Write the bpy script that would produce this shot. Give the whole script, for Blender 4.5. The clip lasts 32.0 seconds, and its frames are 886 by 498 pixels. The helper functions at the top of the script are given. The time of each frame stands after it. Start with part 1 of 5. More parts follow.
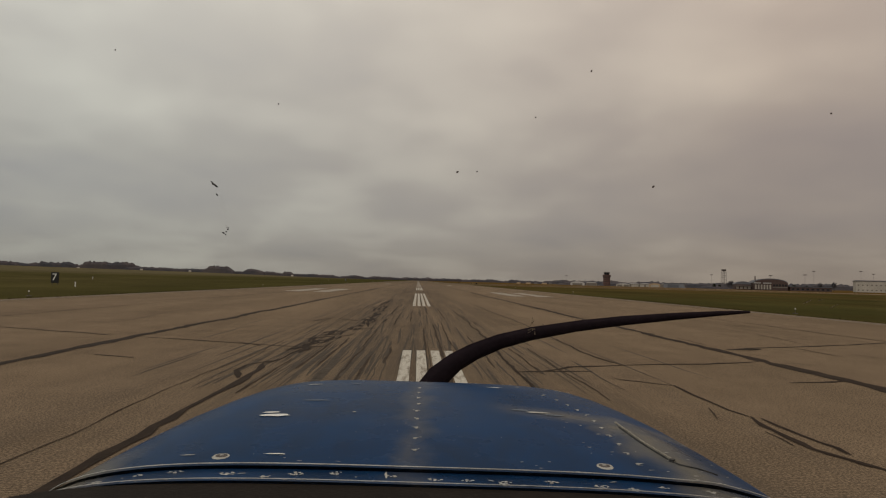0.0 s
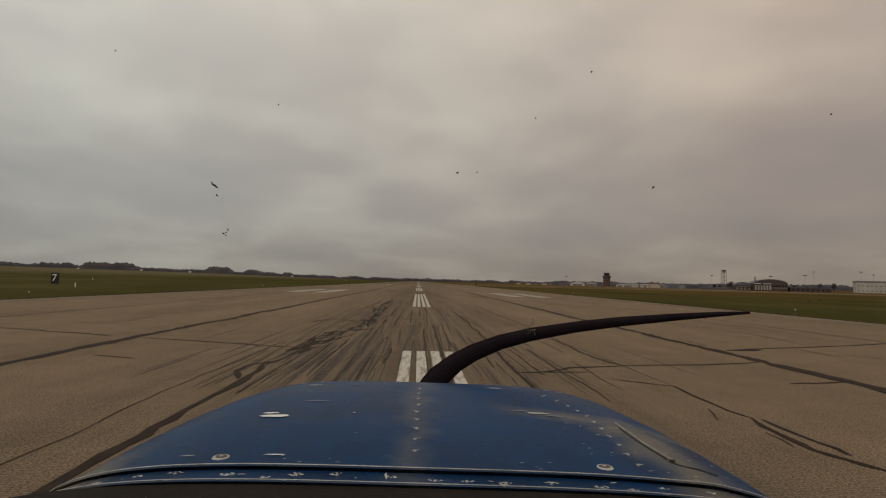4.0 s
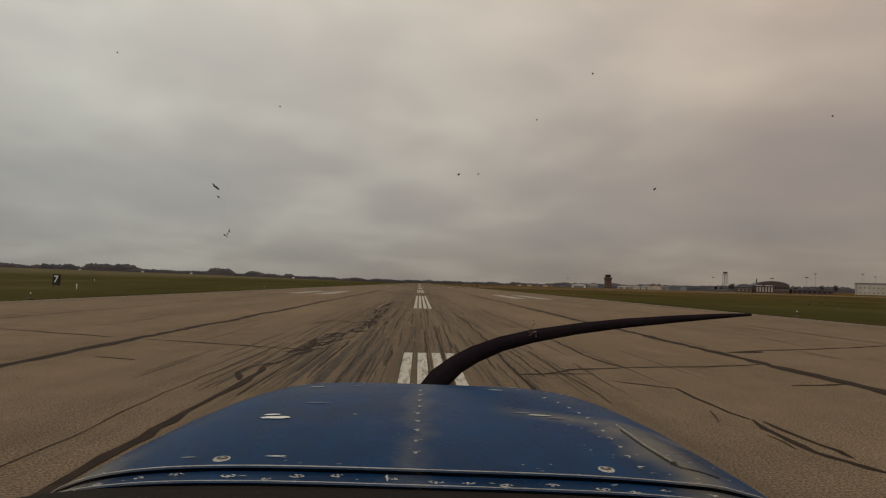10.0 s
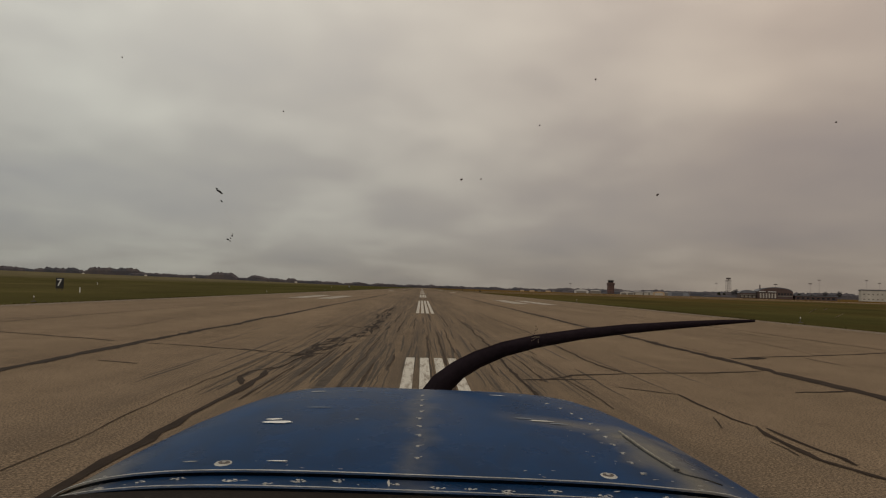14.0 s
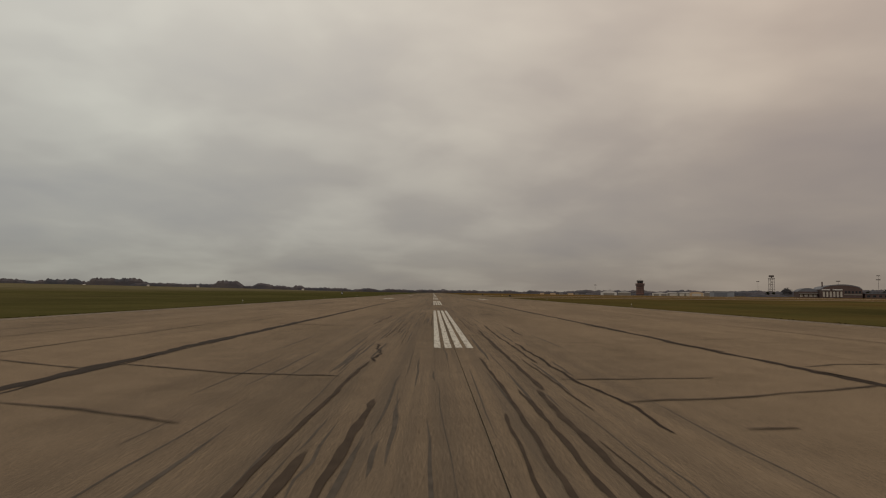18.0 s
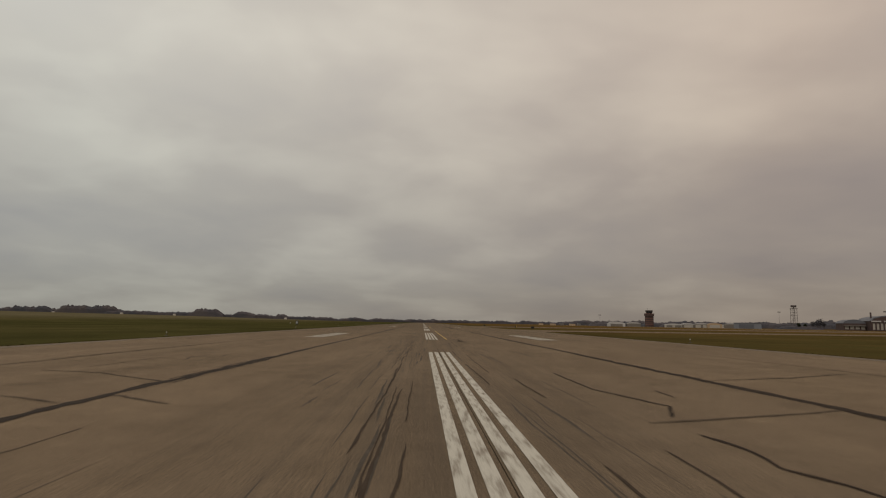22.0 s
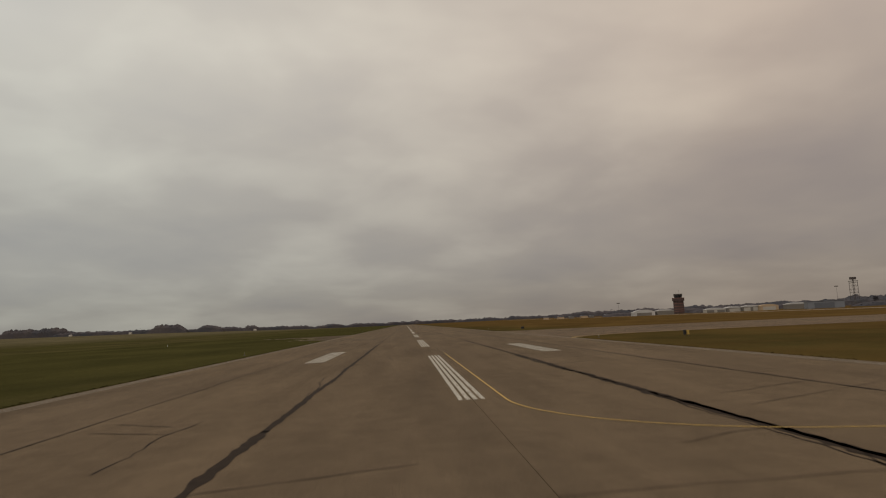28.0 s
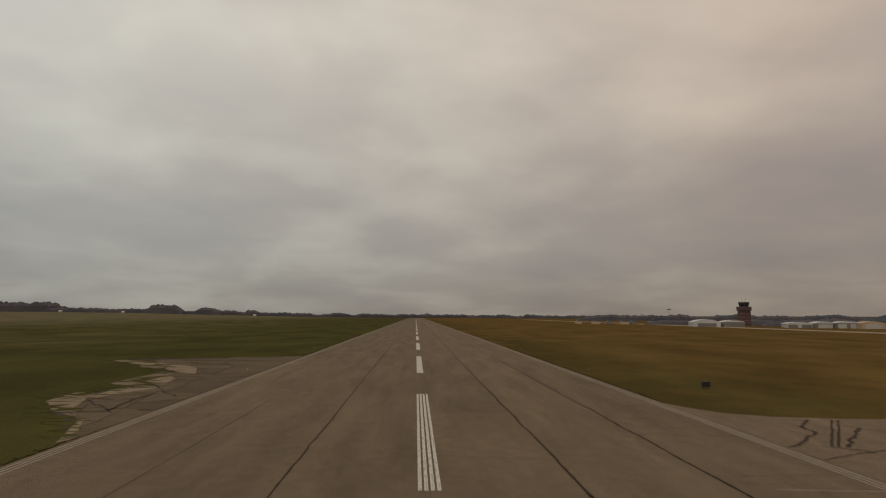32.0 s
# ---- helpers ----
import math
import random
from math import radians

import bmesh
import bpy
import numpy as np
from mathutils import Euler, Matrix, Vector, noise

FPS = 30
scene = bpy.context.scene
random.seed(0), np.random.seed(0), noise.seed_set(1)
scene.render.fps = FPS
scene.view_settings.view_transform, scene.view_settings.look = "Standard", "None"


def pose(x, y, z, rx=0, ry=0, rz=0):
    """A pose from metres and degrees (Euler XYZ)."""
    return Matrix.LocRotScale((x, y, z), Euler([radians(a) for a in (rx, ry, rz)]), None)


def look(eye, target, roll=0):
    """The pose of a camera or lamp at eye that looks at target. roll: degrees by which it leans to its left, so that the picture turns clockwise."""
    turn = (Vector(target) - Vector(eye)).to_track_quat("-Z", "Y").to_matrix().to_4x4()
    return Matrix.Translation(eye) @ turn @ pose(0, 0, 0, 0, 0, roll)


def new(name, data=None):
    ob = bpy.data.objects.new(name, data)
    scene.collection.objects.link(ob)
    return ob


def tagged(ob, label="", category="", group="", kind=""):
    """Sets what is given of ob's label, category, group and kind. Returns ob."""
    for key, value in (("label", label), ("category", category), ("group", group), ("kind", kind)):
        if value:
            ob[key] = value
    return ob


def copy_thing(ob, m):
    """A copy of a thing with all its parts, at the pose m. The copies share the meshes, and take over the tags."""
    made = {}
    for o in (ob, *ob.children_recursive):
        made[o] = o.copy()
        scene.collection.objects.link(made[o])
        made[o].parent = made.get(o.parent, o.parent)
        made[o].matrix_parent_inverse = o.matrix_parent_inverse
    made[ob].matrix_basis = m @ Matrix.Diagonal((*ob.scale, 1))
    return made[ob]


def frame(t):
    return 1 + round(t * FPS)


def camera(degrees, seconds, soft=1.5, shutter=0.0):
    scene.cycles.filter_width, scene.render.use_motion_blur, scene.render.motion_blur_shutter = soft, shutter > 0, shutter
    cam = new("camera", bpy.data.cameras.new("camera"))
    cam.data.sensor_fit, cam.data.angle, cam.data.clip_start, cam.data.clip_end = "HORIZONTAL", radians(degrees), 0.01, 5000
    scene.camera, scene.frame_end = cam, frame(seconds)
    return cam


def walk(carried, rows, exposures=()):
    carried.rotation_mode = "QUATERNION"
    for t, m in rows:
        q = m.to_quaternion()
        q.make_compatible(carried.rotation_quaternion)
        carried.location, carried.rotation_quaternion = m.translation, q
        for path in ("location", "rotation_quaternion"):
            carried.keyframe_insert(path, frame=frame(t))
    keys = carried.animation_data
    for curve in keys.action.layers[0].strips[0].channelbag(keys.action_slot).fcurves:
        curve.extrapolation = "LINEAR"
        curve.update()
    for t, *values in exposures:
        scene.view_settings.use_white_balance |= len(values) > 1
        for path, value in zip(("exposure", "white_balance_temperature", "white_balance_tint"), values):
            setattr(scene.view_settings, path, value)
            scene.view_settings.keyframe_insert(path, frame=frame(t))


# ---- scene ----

cam = camera(72.5, 32.0, soft=1.15, shutter=0.25)

# seconds, x, y, z, yaw, pitch, roll: the aeroplane's nose stands where it lines up, then the eye runs down the runway and climbs
PARKED = (-0.29, 0.0, 1.65, -2.36, 3.18, 1.40)
# how the view sways while it stands: seconds, yaw, pitch, roll
SWAY = (
    (0.0, -2.36, 3.02, 1.40), (3.0, -2.36, 3.06, 1.40), (6.0, -2.36, 3.14, 1.40), (8.0, -2.36, 3.18, 1.40), (10.0, -2.25, 3.24, 1.44),
    (11.0, -1.90, 3.32, 1.50), (12.0, -2.05, 3.42, 1.47), (13.0, -1.85, 3.62, 1.55), (14.0, -2.02, 3.70, 1.65),
)
RUN = (
    (14.2, -0.29, 0.0, 1.85, -2.00, 3.80, 1.65), (14.45, -0.30, -0.02, 2.15, -1.95, 3.85, 1.65), (14.7, -0.32, 2.0, 2.14, -1.90, 4.00, 1.62),
    (15.1, -0.42, 13.0, 1.92, -1.80, 4.15, 1.55), (15.55, -0.55, 28.0, 1.70, -1.65, 4.30, 1.45),
    (16.0, -0.62, 42.0, 1.65, -1.60, 4.40, 1.35), (16.5, -0.69, 56.6, 1.65, -1.60, 4.43, 1.25),
    (17.0, -0.68, 64.8, 1.64, -1.09, 4.35, 0.69), (17.5, -0.64, 73.2, 1.63, -1.18, 4.39, 1.10),
    (18.0, -0.64, 81.7, 1.63, -0.92, 4.12, 0.56), (18.5, -0.77, 90.6, 1.63, -1.12, 4.44, 1.37),
    (19.0, -0.91, 99.9, 1.63, -1.53, 5.04, 1.65), (19.5, -0.99, 109.6, 1.63, -1.91, 5.69, 1.33),
    (20.0, -1.02, 119.7, 1.64, -2.52, 5.67, 1.52), (20.5, -0.98, 130.2, 1.64, -1.96, 6.55, 1.41),
    (21.0, -0.93, 141.1, 1.64, -1.84, 7.28, 0.60), (21.5, -0.92, 152.1, 1.64, -1.64, 6.92, 0.63),
    (22.0, -0.95, 163.3, 1.64, -1.91, 6.94, 0.85), (22.5, -1.08, 174.8, 1.64, -1.29, 7.34, 0.18),
    (23.0, -1.25, 186.4, 1.64, -1.35, 7.60, 0.30), (23.5, -1.44, 197.8, 1.65, -1.32, 7.72, -1.42),
    (24.0, -1.64, 209.6, 1.66, -0.78, 7.38, -2.45), (24.5, -1.80, 222.3, 1.63, -1.25, 7.25, -1.17),
    (25.0, -1.95, 235.5, 1.63, -2.31, 8.14, 0.25), (25.5, -2.15, 248.9, 1.81, -3.60, 7.45, -3.40),
    (27.5, -2.78, 303.1, 3.02, -3.55, 6.55, -3.40), (28.0, -2.76, 316.9, 3.38, -3.53, 6.90, -2.72),
    (28.5, -2.64, 330.9, 3.78, -4.04, 6.65, -2.09), (29.0, -2.48, 345.0, 4.24, -3.89, 6.72, -1.24),
    (29.5, -2.28, 359.4, 4.79, -3.81, 6.82, -2.03), (30.0, -2.05, 374.0, 5.42, -3.80, 6.85, -0.76),
    (30.5, -1.84, 388.8, 6.14, -3.56, 6.54, -0.79), (31.0, -1.58, 403.9, 6.92, -3.02, 6.62, -0.66),
    (31.5, -1.21, 419.3, 7.70, -2.83, 6.45, -1.26), (32.0, -0.80, 434.8, 8.50, -2.58, 6.29, 0.30),
)


def stand(x, y, z, yaw, pitch, roll):
    return pose(x, y, z, 90 + pitch, -roll, yaw)


walk(cam, [(t, stand(*PARKED[:3], *turn)) for t, *turn in SWAY] + [(r[0], stand(*r[1:])) for r in RUN])

# ---------------------------------------------------------------- node helpers


class Nodes:
    """Short hand for building a node tree."""

    def __init__(self, tree):
        self.tree = tree

    def add(self, kind):
        return self.tree.nodes.new(kind)

    def link(self, a, b):
        self.tree.links.new(a, b)

    def noise(self, vector, scale, detail=4.0, rough=0.55, distort=0.0):
        n = self.add("ShaderNodeTexNoise")
        n.inputs["Scale"].default_value = scale
        n.inputs["Detail"].default_value = detail
        n.inputs["Roughness"].default_value = rough
        n.inputs["Distortion"].default_value = distort
        if vector:
            self.link(vector, n.inputs["Vector"])
        return n.outputs["Fac"]

    def ramp(self, fac, *stops):
        n = self.add("ShaderNodeValToRGB")
        els = n.color_ramp.elements
        while len(els) < len(stops):
            els.new(0.5)
        for e, (p, c) in zip(els, stops):
            e.position = p
            e.color = (*c, 1) if len(c) == 3 else c
        self.link(fac, n.inputs["Fac"])
        return n.outputs["Color"]

    def mix(self, fac, a, b, blend="MIX"):
        n = self.add("ShaderNodeMix")
        n.data_type = "RGBA"
        n.blend_type = blend
        for sock, v in ((n.inputs[0], fac), (n.inputs[6], a), (n.inputs[7], b)):
            if isinstance(v, (int, float)):
                sock.default_value = v
            elif isinstance(v, tuple):
                sock.default_value = (*v, 1)
            else:
                self.link(v, sock)
        return n.outputs[2]

    def math(self, op, a, b=0.0):
        n = self.add("ShaderNodeMath")
        n.operation = op
        for sock, v in ((n.inputs[0], a), (n.inputs[1], b)):
            if isinstance(v, (int, float)):
                sock.default_value = v
            else:
                self.link(v, sock)
        return n.outputs[0]

    def stretched(self, vector, sx, sy, sz):
        n = self.add("ShaderNodeMapping")
        n.inputs["Scale"].default_value = (sx, sy, sz)
        self.link(vector, n.inputs["Vector"])
        return n.outputs[0]


# ---------------------------------------------------------------- world and sun

world = bpy.data.worlds.new("overcast_sky")
scene.world = world
world.use_nodes = True
W = Nodes(world.node_tree)
back = [n for n in world.node_tree.nodes if n.type == "BACKGROUND"][0]
way = W.add("ShaderNodeTexCoord").outputs["Generated"]
parts = W.add("ShaderNodeSeparateXYZ")
W.link(way, parts.inputs[0])
height = W.math("ADD", W.math("MAXIMUM", parts.outputs[2], 0.0), 0.22)
sheet = W.add("ShaderNodeCombineXYZ")
W.link(W.math("DIVIDE", parts.outputs[0], height), sheet.inputs[0])
W.link(W.math("DIVIDE", parts.outputs[1], height), sheet.inputs[1])
broad = W.noise(sheet.outputs[0], 0.62, 5.0, 0.48, 0.3)
fine = W.noise(sheet.outputs[0], 1.9, 4.0, 0.45, 0.25)
both = W.math("ADD", W.math("MULTIPLY", broad, 0.66), W.math("MULTIPLY", fine, 0.34))
clouds = W.ramp(both, (0.33, (0.298, 0.277, 0.264)), (0.48, (0.366, 0.337, 0.302)), (0.62, (0.480, 0.450, 0.394)))
# thicker, darker cloud towards the horizon and towards the airport side
low = W.ramp(W.math("MAXIMUM", parts.outputs[2], 0.0), (0.0, (0.63, 0.63, 0.64)), (0.09, (0.86, 0.86, 0.86)), (0.18, (1.0, 1.0, 0.99)), (0.42, (1.56, 1.56, 1.54)))
side = W.ramp(W.math("ADD", W.math("MULTIPLY", parts.outputs[0], 0.5), 0.5), (0.25, (1.11, 1.16, 1.16)), (0.75, (0.925, 0.815, 0.75)))
clouds = W.mix(1.0, W.mix(1.0, clouds, low, "MULTIPLY"), side, "MULTIPLY")
nishita = W.add("ShaderNodeTexSky")
nishita.sky_type = "NISHITA"
nishita.sun_disc = False
nishita.sun_elevation = radians(48)
nishita.sun_rotation = radians(200)
veil = W.mix(1.0, nishita.outputs[0], (0.1, 0.1, 0.1), "MULTIPLY")
W.link(W.mix(0.94, veil, clouds), back.inputs[0])
back.inputs[1].default_value = 1.0

sun = new("sun", bpy.data.lights.new("sun", "SUN"))
sun.data.energy = 0.55
sun.data.angle = radians(20)
sun.data.color = (1.0, 0.95, 0.88)
sun.matrix_world = look((0, 0, 60), (20, 38, 0))

# ---------------------------------------------------------------- materials


def material(name, build, rough=0.8, metal=0.0, gloss=0.3):
    m = bpy.data.materials.new(name)
    m.use_nodes = True
    t = Nodes(m.node_tree)
    bsdf = [n for n in m.node_tree.nodes if n.type == "BSDF_PRINCIPLED"][0]
    bsdf.inputs["Roughness"].default_value = rough
    bsdf.inputs["Metallic"].default_value = metal
    bsdf.inputs["Specular IOR Level"].default_value = gloss
    where = t.add("ShaderNodeTexCoord").outputs["Object"]
    build(t, bsdf, where)
    return m


def bump(t, bsdf, height_socket, strength, distance=0.01):
    b = t.add("ShaderNodeBump")
    b.inputs["Strength"].default_value = strength
    b.inputs["Distance"].default_value = distance
    t.link(height_socket, b.inputs["Height"])
    t.link(b.outputs[0], bsdf.inputs["Normal"])


def speckled(name, colour, spread=0.25, scale=4.0, grain=40.0, rough=0.8, metal=0.0, relief=0.15, wear=None, gloss=0.3):
    """A plain surface with broad stains, fine grain and a little relief."""

    def build(t, bsdf, where):
        a = t.noise(where, scale, 5)
        b = t.noise(where, grain, 3)
        f = t.math("ADD", t.math("MULTIPLY", a, 0.65), t.math("MULTIPLY", b, 0.35))
        lo = tuple(c * (1 - spread) for c in colour)
        hi = tuple(min(1, c * (1 + spread)) for c in colour)
        col = t.ramp(f, (0.3, lo), (0.7, hi))
        if wear:
            col = t.mix(t.ramp(t.noise(where, scale * 3, 6, 0.65), (0.56, (0, 0, 0)), (0.66, (1, 1, 1))), col, wear)
        t.link(col, bsdf.inputs["Base Color"])
        bump(t, bsdf, b, relief)

    return material(name, build, rough, metal, gloss)


def pavement_build(base, streaks):
    def build(t, bsdf, where):
        geo = t.add("ShaderNodeNewGeometry").outputs["Position"]
        broad = t.noise(t.stretched(geo, 0.35, 0.05, 1), 1.0, 5, 0.6)
        mid = t.noise(geo, 0.9, 5, 0.6)
        grit = t.noise(t.stretched(geo, 0.6, 1.0, 1), 58.0, 3, 0.75)
        coarse = t.noise(t.stretched(geo, 0.4, 1.0, 1), 9.0, 4, 0.7)
        f = t.math("ADD", t.math("ADD", t.math("MULTIPLY", broad, 0.34), t.math("MULTIPLY", mid, 0.20)), t.math("ADD", t.math("MULTIPLY", coarse, 0.12), t.math("MULTIPLY", grit, 0.34)))
        col = t.ramp(f, (0.36, tuple(c * 0.62 for c in base)), (0.5, base), (0.64, tuple(c * 1.36 for c in base)))
        col = t.mix(1.0, col, t.ramp(grit, (0.36, (0.40, 0.40, 0.41)), (0.64, (1.66, 1.65, 1.63))), "MULTIPLY")
        rnd = t.add("ShaderNodeObjectInfo").outputs["Random"]
        col = t.mix(1.0, col, t.ramp(rnd, (0.0, (0.94, 0.94, 0.95)), (1.0, (1.04, 1.03, 1.02))), "MULTIPLY")
        if streaks:
            sep = t.add("ShaderNodeSeparateXYZ")
            t.link(geo, sep.inputs[0])
            # the runway's colour grows darker past the touchdown zone
            farther = t.math("ADD", t.math("DIVIDE", sep.outputs[1], 500.0), t.math("MULTIPLY", broad, 0.1))
            col = t.mix(1.0, col, t.ramp(farther, (0.45, (1, 1, 1)), (0.75, (0.78, 0.775, 0.76))), "MULTIPLY")
            off = t.math("ABSOLUTE", t.math("ADD", sep.outputs[0], 0.6))
            zone = t.ramp(t.math("DIVIDE", off, 6.0), (0.25, (1, 1, 1)), (0.95, (0, 0, 0)))
            lines = t.noise(t.stretched(geo, 3.2, 0.035, 1), 1.0, 5, 0.65)
            far = t.ramp(t.math("DIVIDE", sep.outputs[1], 400.0), (0.0, (1, 1, 1)), (0.55, (0.45, 0.45, 0.45)), (0.9, (0.12, 0.12, 0.12)))
            amount = t.math("MULTIPLY", t.math("MULTIPLY", zone, far), t.ramp(lines, (0.42, (0.16, 0.16, 0.16)), (0.66, (0.62, 0.62, 0.62))))
            col = t.mix(amount, col, (0.058, 0.052, 0.046))
        groove = t.add("ShaderNodeTexWave")
        groove.wave_type = "BANDS"
        groove.bands_direction = "Y"
        groove.inputs["Scale"].default_value = 8.2
        groove.inputs["Distortion"].default_value = 1.2
        t.link(geo, groove.inputs["Vector"])
        # shade inside the grooves is painted into the colour
        col = t.mix(1.0, col, t.ramp(groove.outputs["Fac"], (0.1, (0.82, 0.82, 0.82)), (0.7, (1.10, 1.10, 1.10))), "MULTIPLY")
        t.link(col, bsdf.inputs["Base Color"])
        bump(t, bsdf, t.math("ADD", t.math("MULTIPLY", groove.outputs["Fac"], 0.6), grit), 0.8, 0.008)

    return build


def grass_build(t, bsdf, where):
    geo = t.add("ShaderNodeNewGeometry").outputs["Position"]
    fields = t.noise(t.stretched(geo, 1.0, 0.35, 1), 0.011, 4, 0.5)
    patch = t.noise(geo, 0.14, 6, 0.65)
    blades = t.noise(geo, 9.0, 4, 0.7)
    green = t.ramp(blades, (0.25, (0.031, 0.029, 0.011)), (0.75, (0.088, 0.081, 0.029)))
    sep = t.add("ShaderNodeSeparateXYZ")
    t.link(geo, sep.inputs[0])
    # last year's growth, the camera's colour cast painted in: russet on the airport side, olive on the wooded side
    russet = t.ramp(blades, (0.25, (0.072, 0.046, 0.016)), (0.75, (0.146, 0.090, 0.034)))
    olive = t.ramp(blades, (0.25, (0.056, 0.047, 0.021)), (0.75, (0.122, 0.101, 0.047)))
    straw = t.mix(t.ramp(t.math("ADD", t.math("DIVIDE", sep.outputs[0], 60.0), 0.5), (0.2, (0, 0, 0)), (0.8, (1, 1, 1))), olive, russet)
    # mown and green near the runway, dry further out
    out = t.math("DIVIDE", t.math("SUBTRACT", t.math("ABSOLUTE", sep.outputs[0]), 40.0), 90.0)
    east = t.math("MULTIPLY", t.math("MINIMUM", t.math("MAXIMUM", t.math("DIVIDE", sep.outputs[0], 60.0), -1.0), 1.0), 0.27)
    # the airport side is greener along the first half of the runway
    early = t.ramp(t.math("DIVIDE", sep.outputs[1], 1000.0), (0.24, (0.10, 0.10, 0.10)), (0.46, (1, 1, 1)))
    east = t.math("MULTIPLY", east, early)
    dry = t.math("ADD", t.math("ADD", east, t.math("MULTIPLY", fields, 0.9)), t.math("ADD", t.math("MULTIPLY", patch, 0.45), t.math("MULTIPLY", t.math("MULTIPLY", t.math("MINIMUM", t.math("MAXIMUM", out, 0.0), 1.0), early), 0.30)))
    col = t.mix(t.ramp(dry, (0.58, (0, 0, 0)), (0.96, (1, 1, 1))), green, straw)
    # pale stubble fields beyond the airfield on the wooded side, some distance haze painted in
    stubble = t.ramp(blades, (0.25, (0.098, 0.082, 0.048)), (0.75, (0.165, 0.142, 0.088)))
    beyond = t.ramp(t.math("ADD", t.math("DIVIDE", t.math("MULTIPLY", sep.outputs[0], -1.0), 1000.0), t.math("MULTIPLY", patch, 0.12)), (0.24, (0, 0, 0)), (0.42, (0.85, 0.85, 0.85)))
    col = t.mix(beyond, col, stubble)
    col = t.mix(1.0, col, t.ramp(t.noise(t.stretched(geo, 1.0, 0.5, 1), 0.05, 5, 0.6), (0.35, (0.74, 0.75, 0.74)), (0.65, (1.18, 1.15, 1.10))), "MULTIPLY")
    t.link(col, bsdf.inputs["Base Color"])
    bump(t, bsdf, t.math("ADD", blades, patch), 0.6, 0.08)


def blue_paint(t, bsdf, where):
    a = t.noise(where, 5.0, 5)
    fine = t.noise(where, 160.0, 4, 0.7)
    col = t.ramp(a, (0.3, (0.003, 0.025, 0.077)), (0.7, (0.005, 0.042, 0.126)))
    dust = t.ramp(t.noise(t.stretched(where, 2.2, 0.9, 1), 7.0, 6, 0.6), (0.55, (0, 0, 0)), (0.80, (0.07, 0.07, 0.07)))
    col = t.mix(dust, col, (0.14, 0.15, 0.15))
    grime = t.ramp(t.noise(t.stretched(where, 1.0, 0.45, 1), 9.0, 7, 0.68, 0.6), (0.44, (0, 0, 0)), (0.72, (0.55, 0.55, 0.55)))
    col = t.mix(grime, col, (0.012, 0.022, 0.040))
    wiped = t.ramp(t.noise(t.stretched(where, 0.5, 5.0, 1), 16.0, 5, 0.7), (0.56, (0, 0, 0)), (0.78, (0.16, 0.16, 0.16)))
    col = t.mix(wiped, col, (0.10, 0.13, 0.17))
    sep = t.add("ShaderNodeSeparateXYZ")
    t.link(where, sep.inputs[0])
    ragged = t.math("MULTIPLY", t.math("SUBTRACT", t.noise(where, 14.0, 5, 0.65), 0.5), 0.10)
    seam = t.math("ABSOLUTE", t.math("ADD", t.math("ADD", sep.outputs[0], 0.021), ragged))
    hip = t.math("ABSOLUTE", t.math("ADD", t.math("ADD", t.math("SUBTRACT", sep.outputs[0], 0.500), t.math("MULTIPLY", sep.outputs[1], 0.17)), ragged))
    hip = t.math("ADD", hip, t.math("MULTIPLY", t.math("MAXIMUM", t.math("SUBTRACT", sep.outputs[1], 1.02), 0.0), 0.8))
    # the hip's pale tone is worn paint with a highlight painted in
    rub_sheen = t.math("MAXIMUM", t.ramp(seam, (0.0, (0.30, 0.30, 0.30)), (0.035, (0, 0, 0))), t.ramp(hip, (0.0, (0.85, 0.85, 0.85)), (0.065, (0, 0, 0))))
    # a band that runs in from the hip: rubbed paint and a painted soft highlight
    band = t.math("ABSOLUTE", t.math("ADD", t.math("SUBTRACT", sep.outputs[1], 1.168), t.math("ADD", t.math("MULTIPLY", sep.outputs[0], 0.326), t.math("MULTIPLY", ragged, 0.4))))
    inward = t.ramp(sep.outputs[0], (0.10, (0, 0, 0)), (0.24, (0.7, 0.7, 0.7)), (0.36, (0.5, 0.5, 0.5)))
    rub_sheen = t.math("MAXIMUM", rub_sheen, t.math("MULTIPLY", inward, t.ramp(band, (0.0, (1, 1, 1)), (0.05, (0, 0, 0)))))
    corner = t.ramp(t.math("ADD", t.math("MULTIPLY", sep.outputs[0], -1.0), t.math("MULTIPLY", ragged, 0.6)), (0.385, (0, 0, 0)), (0.45, (0.9, 0.9, 0.9)))
    rear = t.ramp(t.math("ADD", sep.outputs[1], t.math("MULTIPLY", ragged, 0.5)), (0.82, (1, 1, 1)), (0.93, (0, 0, 0)))
    rub_sheen = t.math("MAXIMUM", rub_sheen, t.math("MULTIPLY", corner, rear))
    col = t.mix(rub_sheen, col, (0.165, 0.15, 0.118))
    chips = t.ramp(fine, (0.735, (0, 0, 0)), (0.76, (1, 1, 1)))
    col = t.mix(t.math("MULTIPLY", chips, 0.6), col, (0.55, 0.55, 0.52))
    t.link(col, bsdf.inputs["Base Color"])
    t.link(t.ramp(a, (0.2, (0.20, 0.20, 0.20)), (0.8, (0.36, 0.36, 0.36))), bsdf.inputs["Roughness"])
    bump(t, bsdf, t.noise(where, 3.0, 2), 0.05, 0.01)


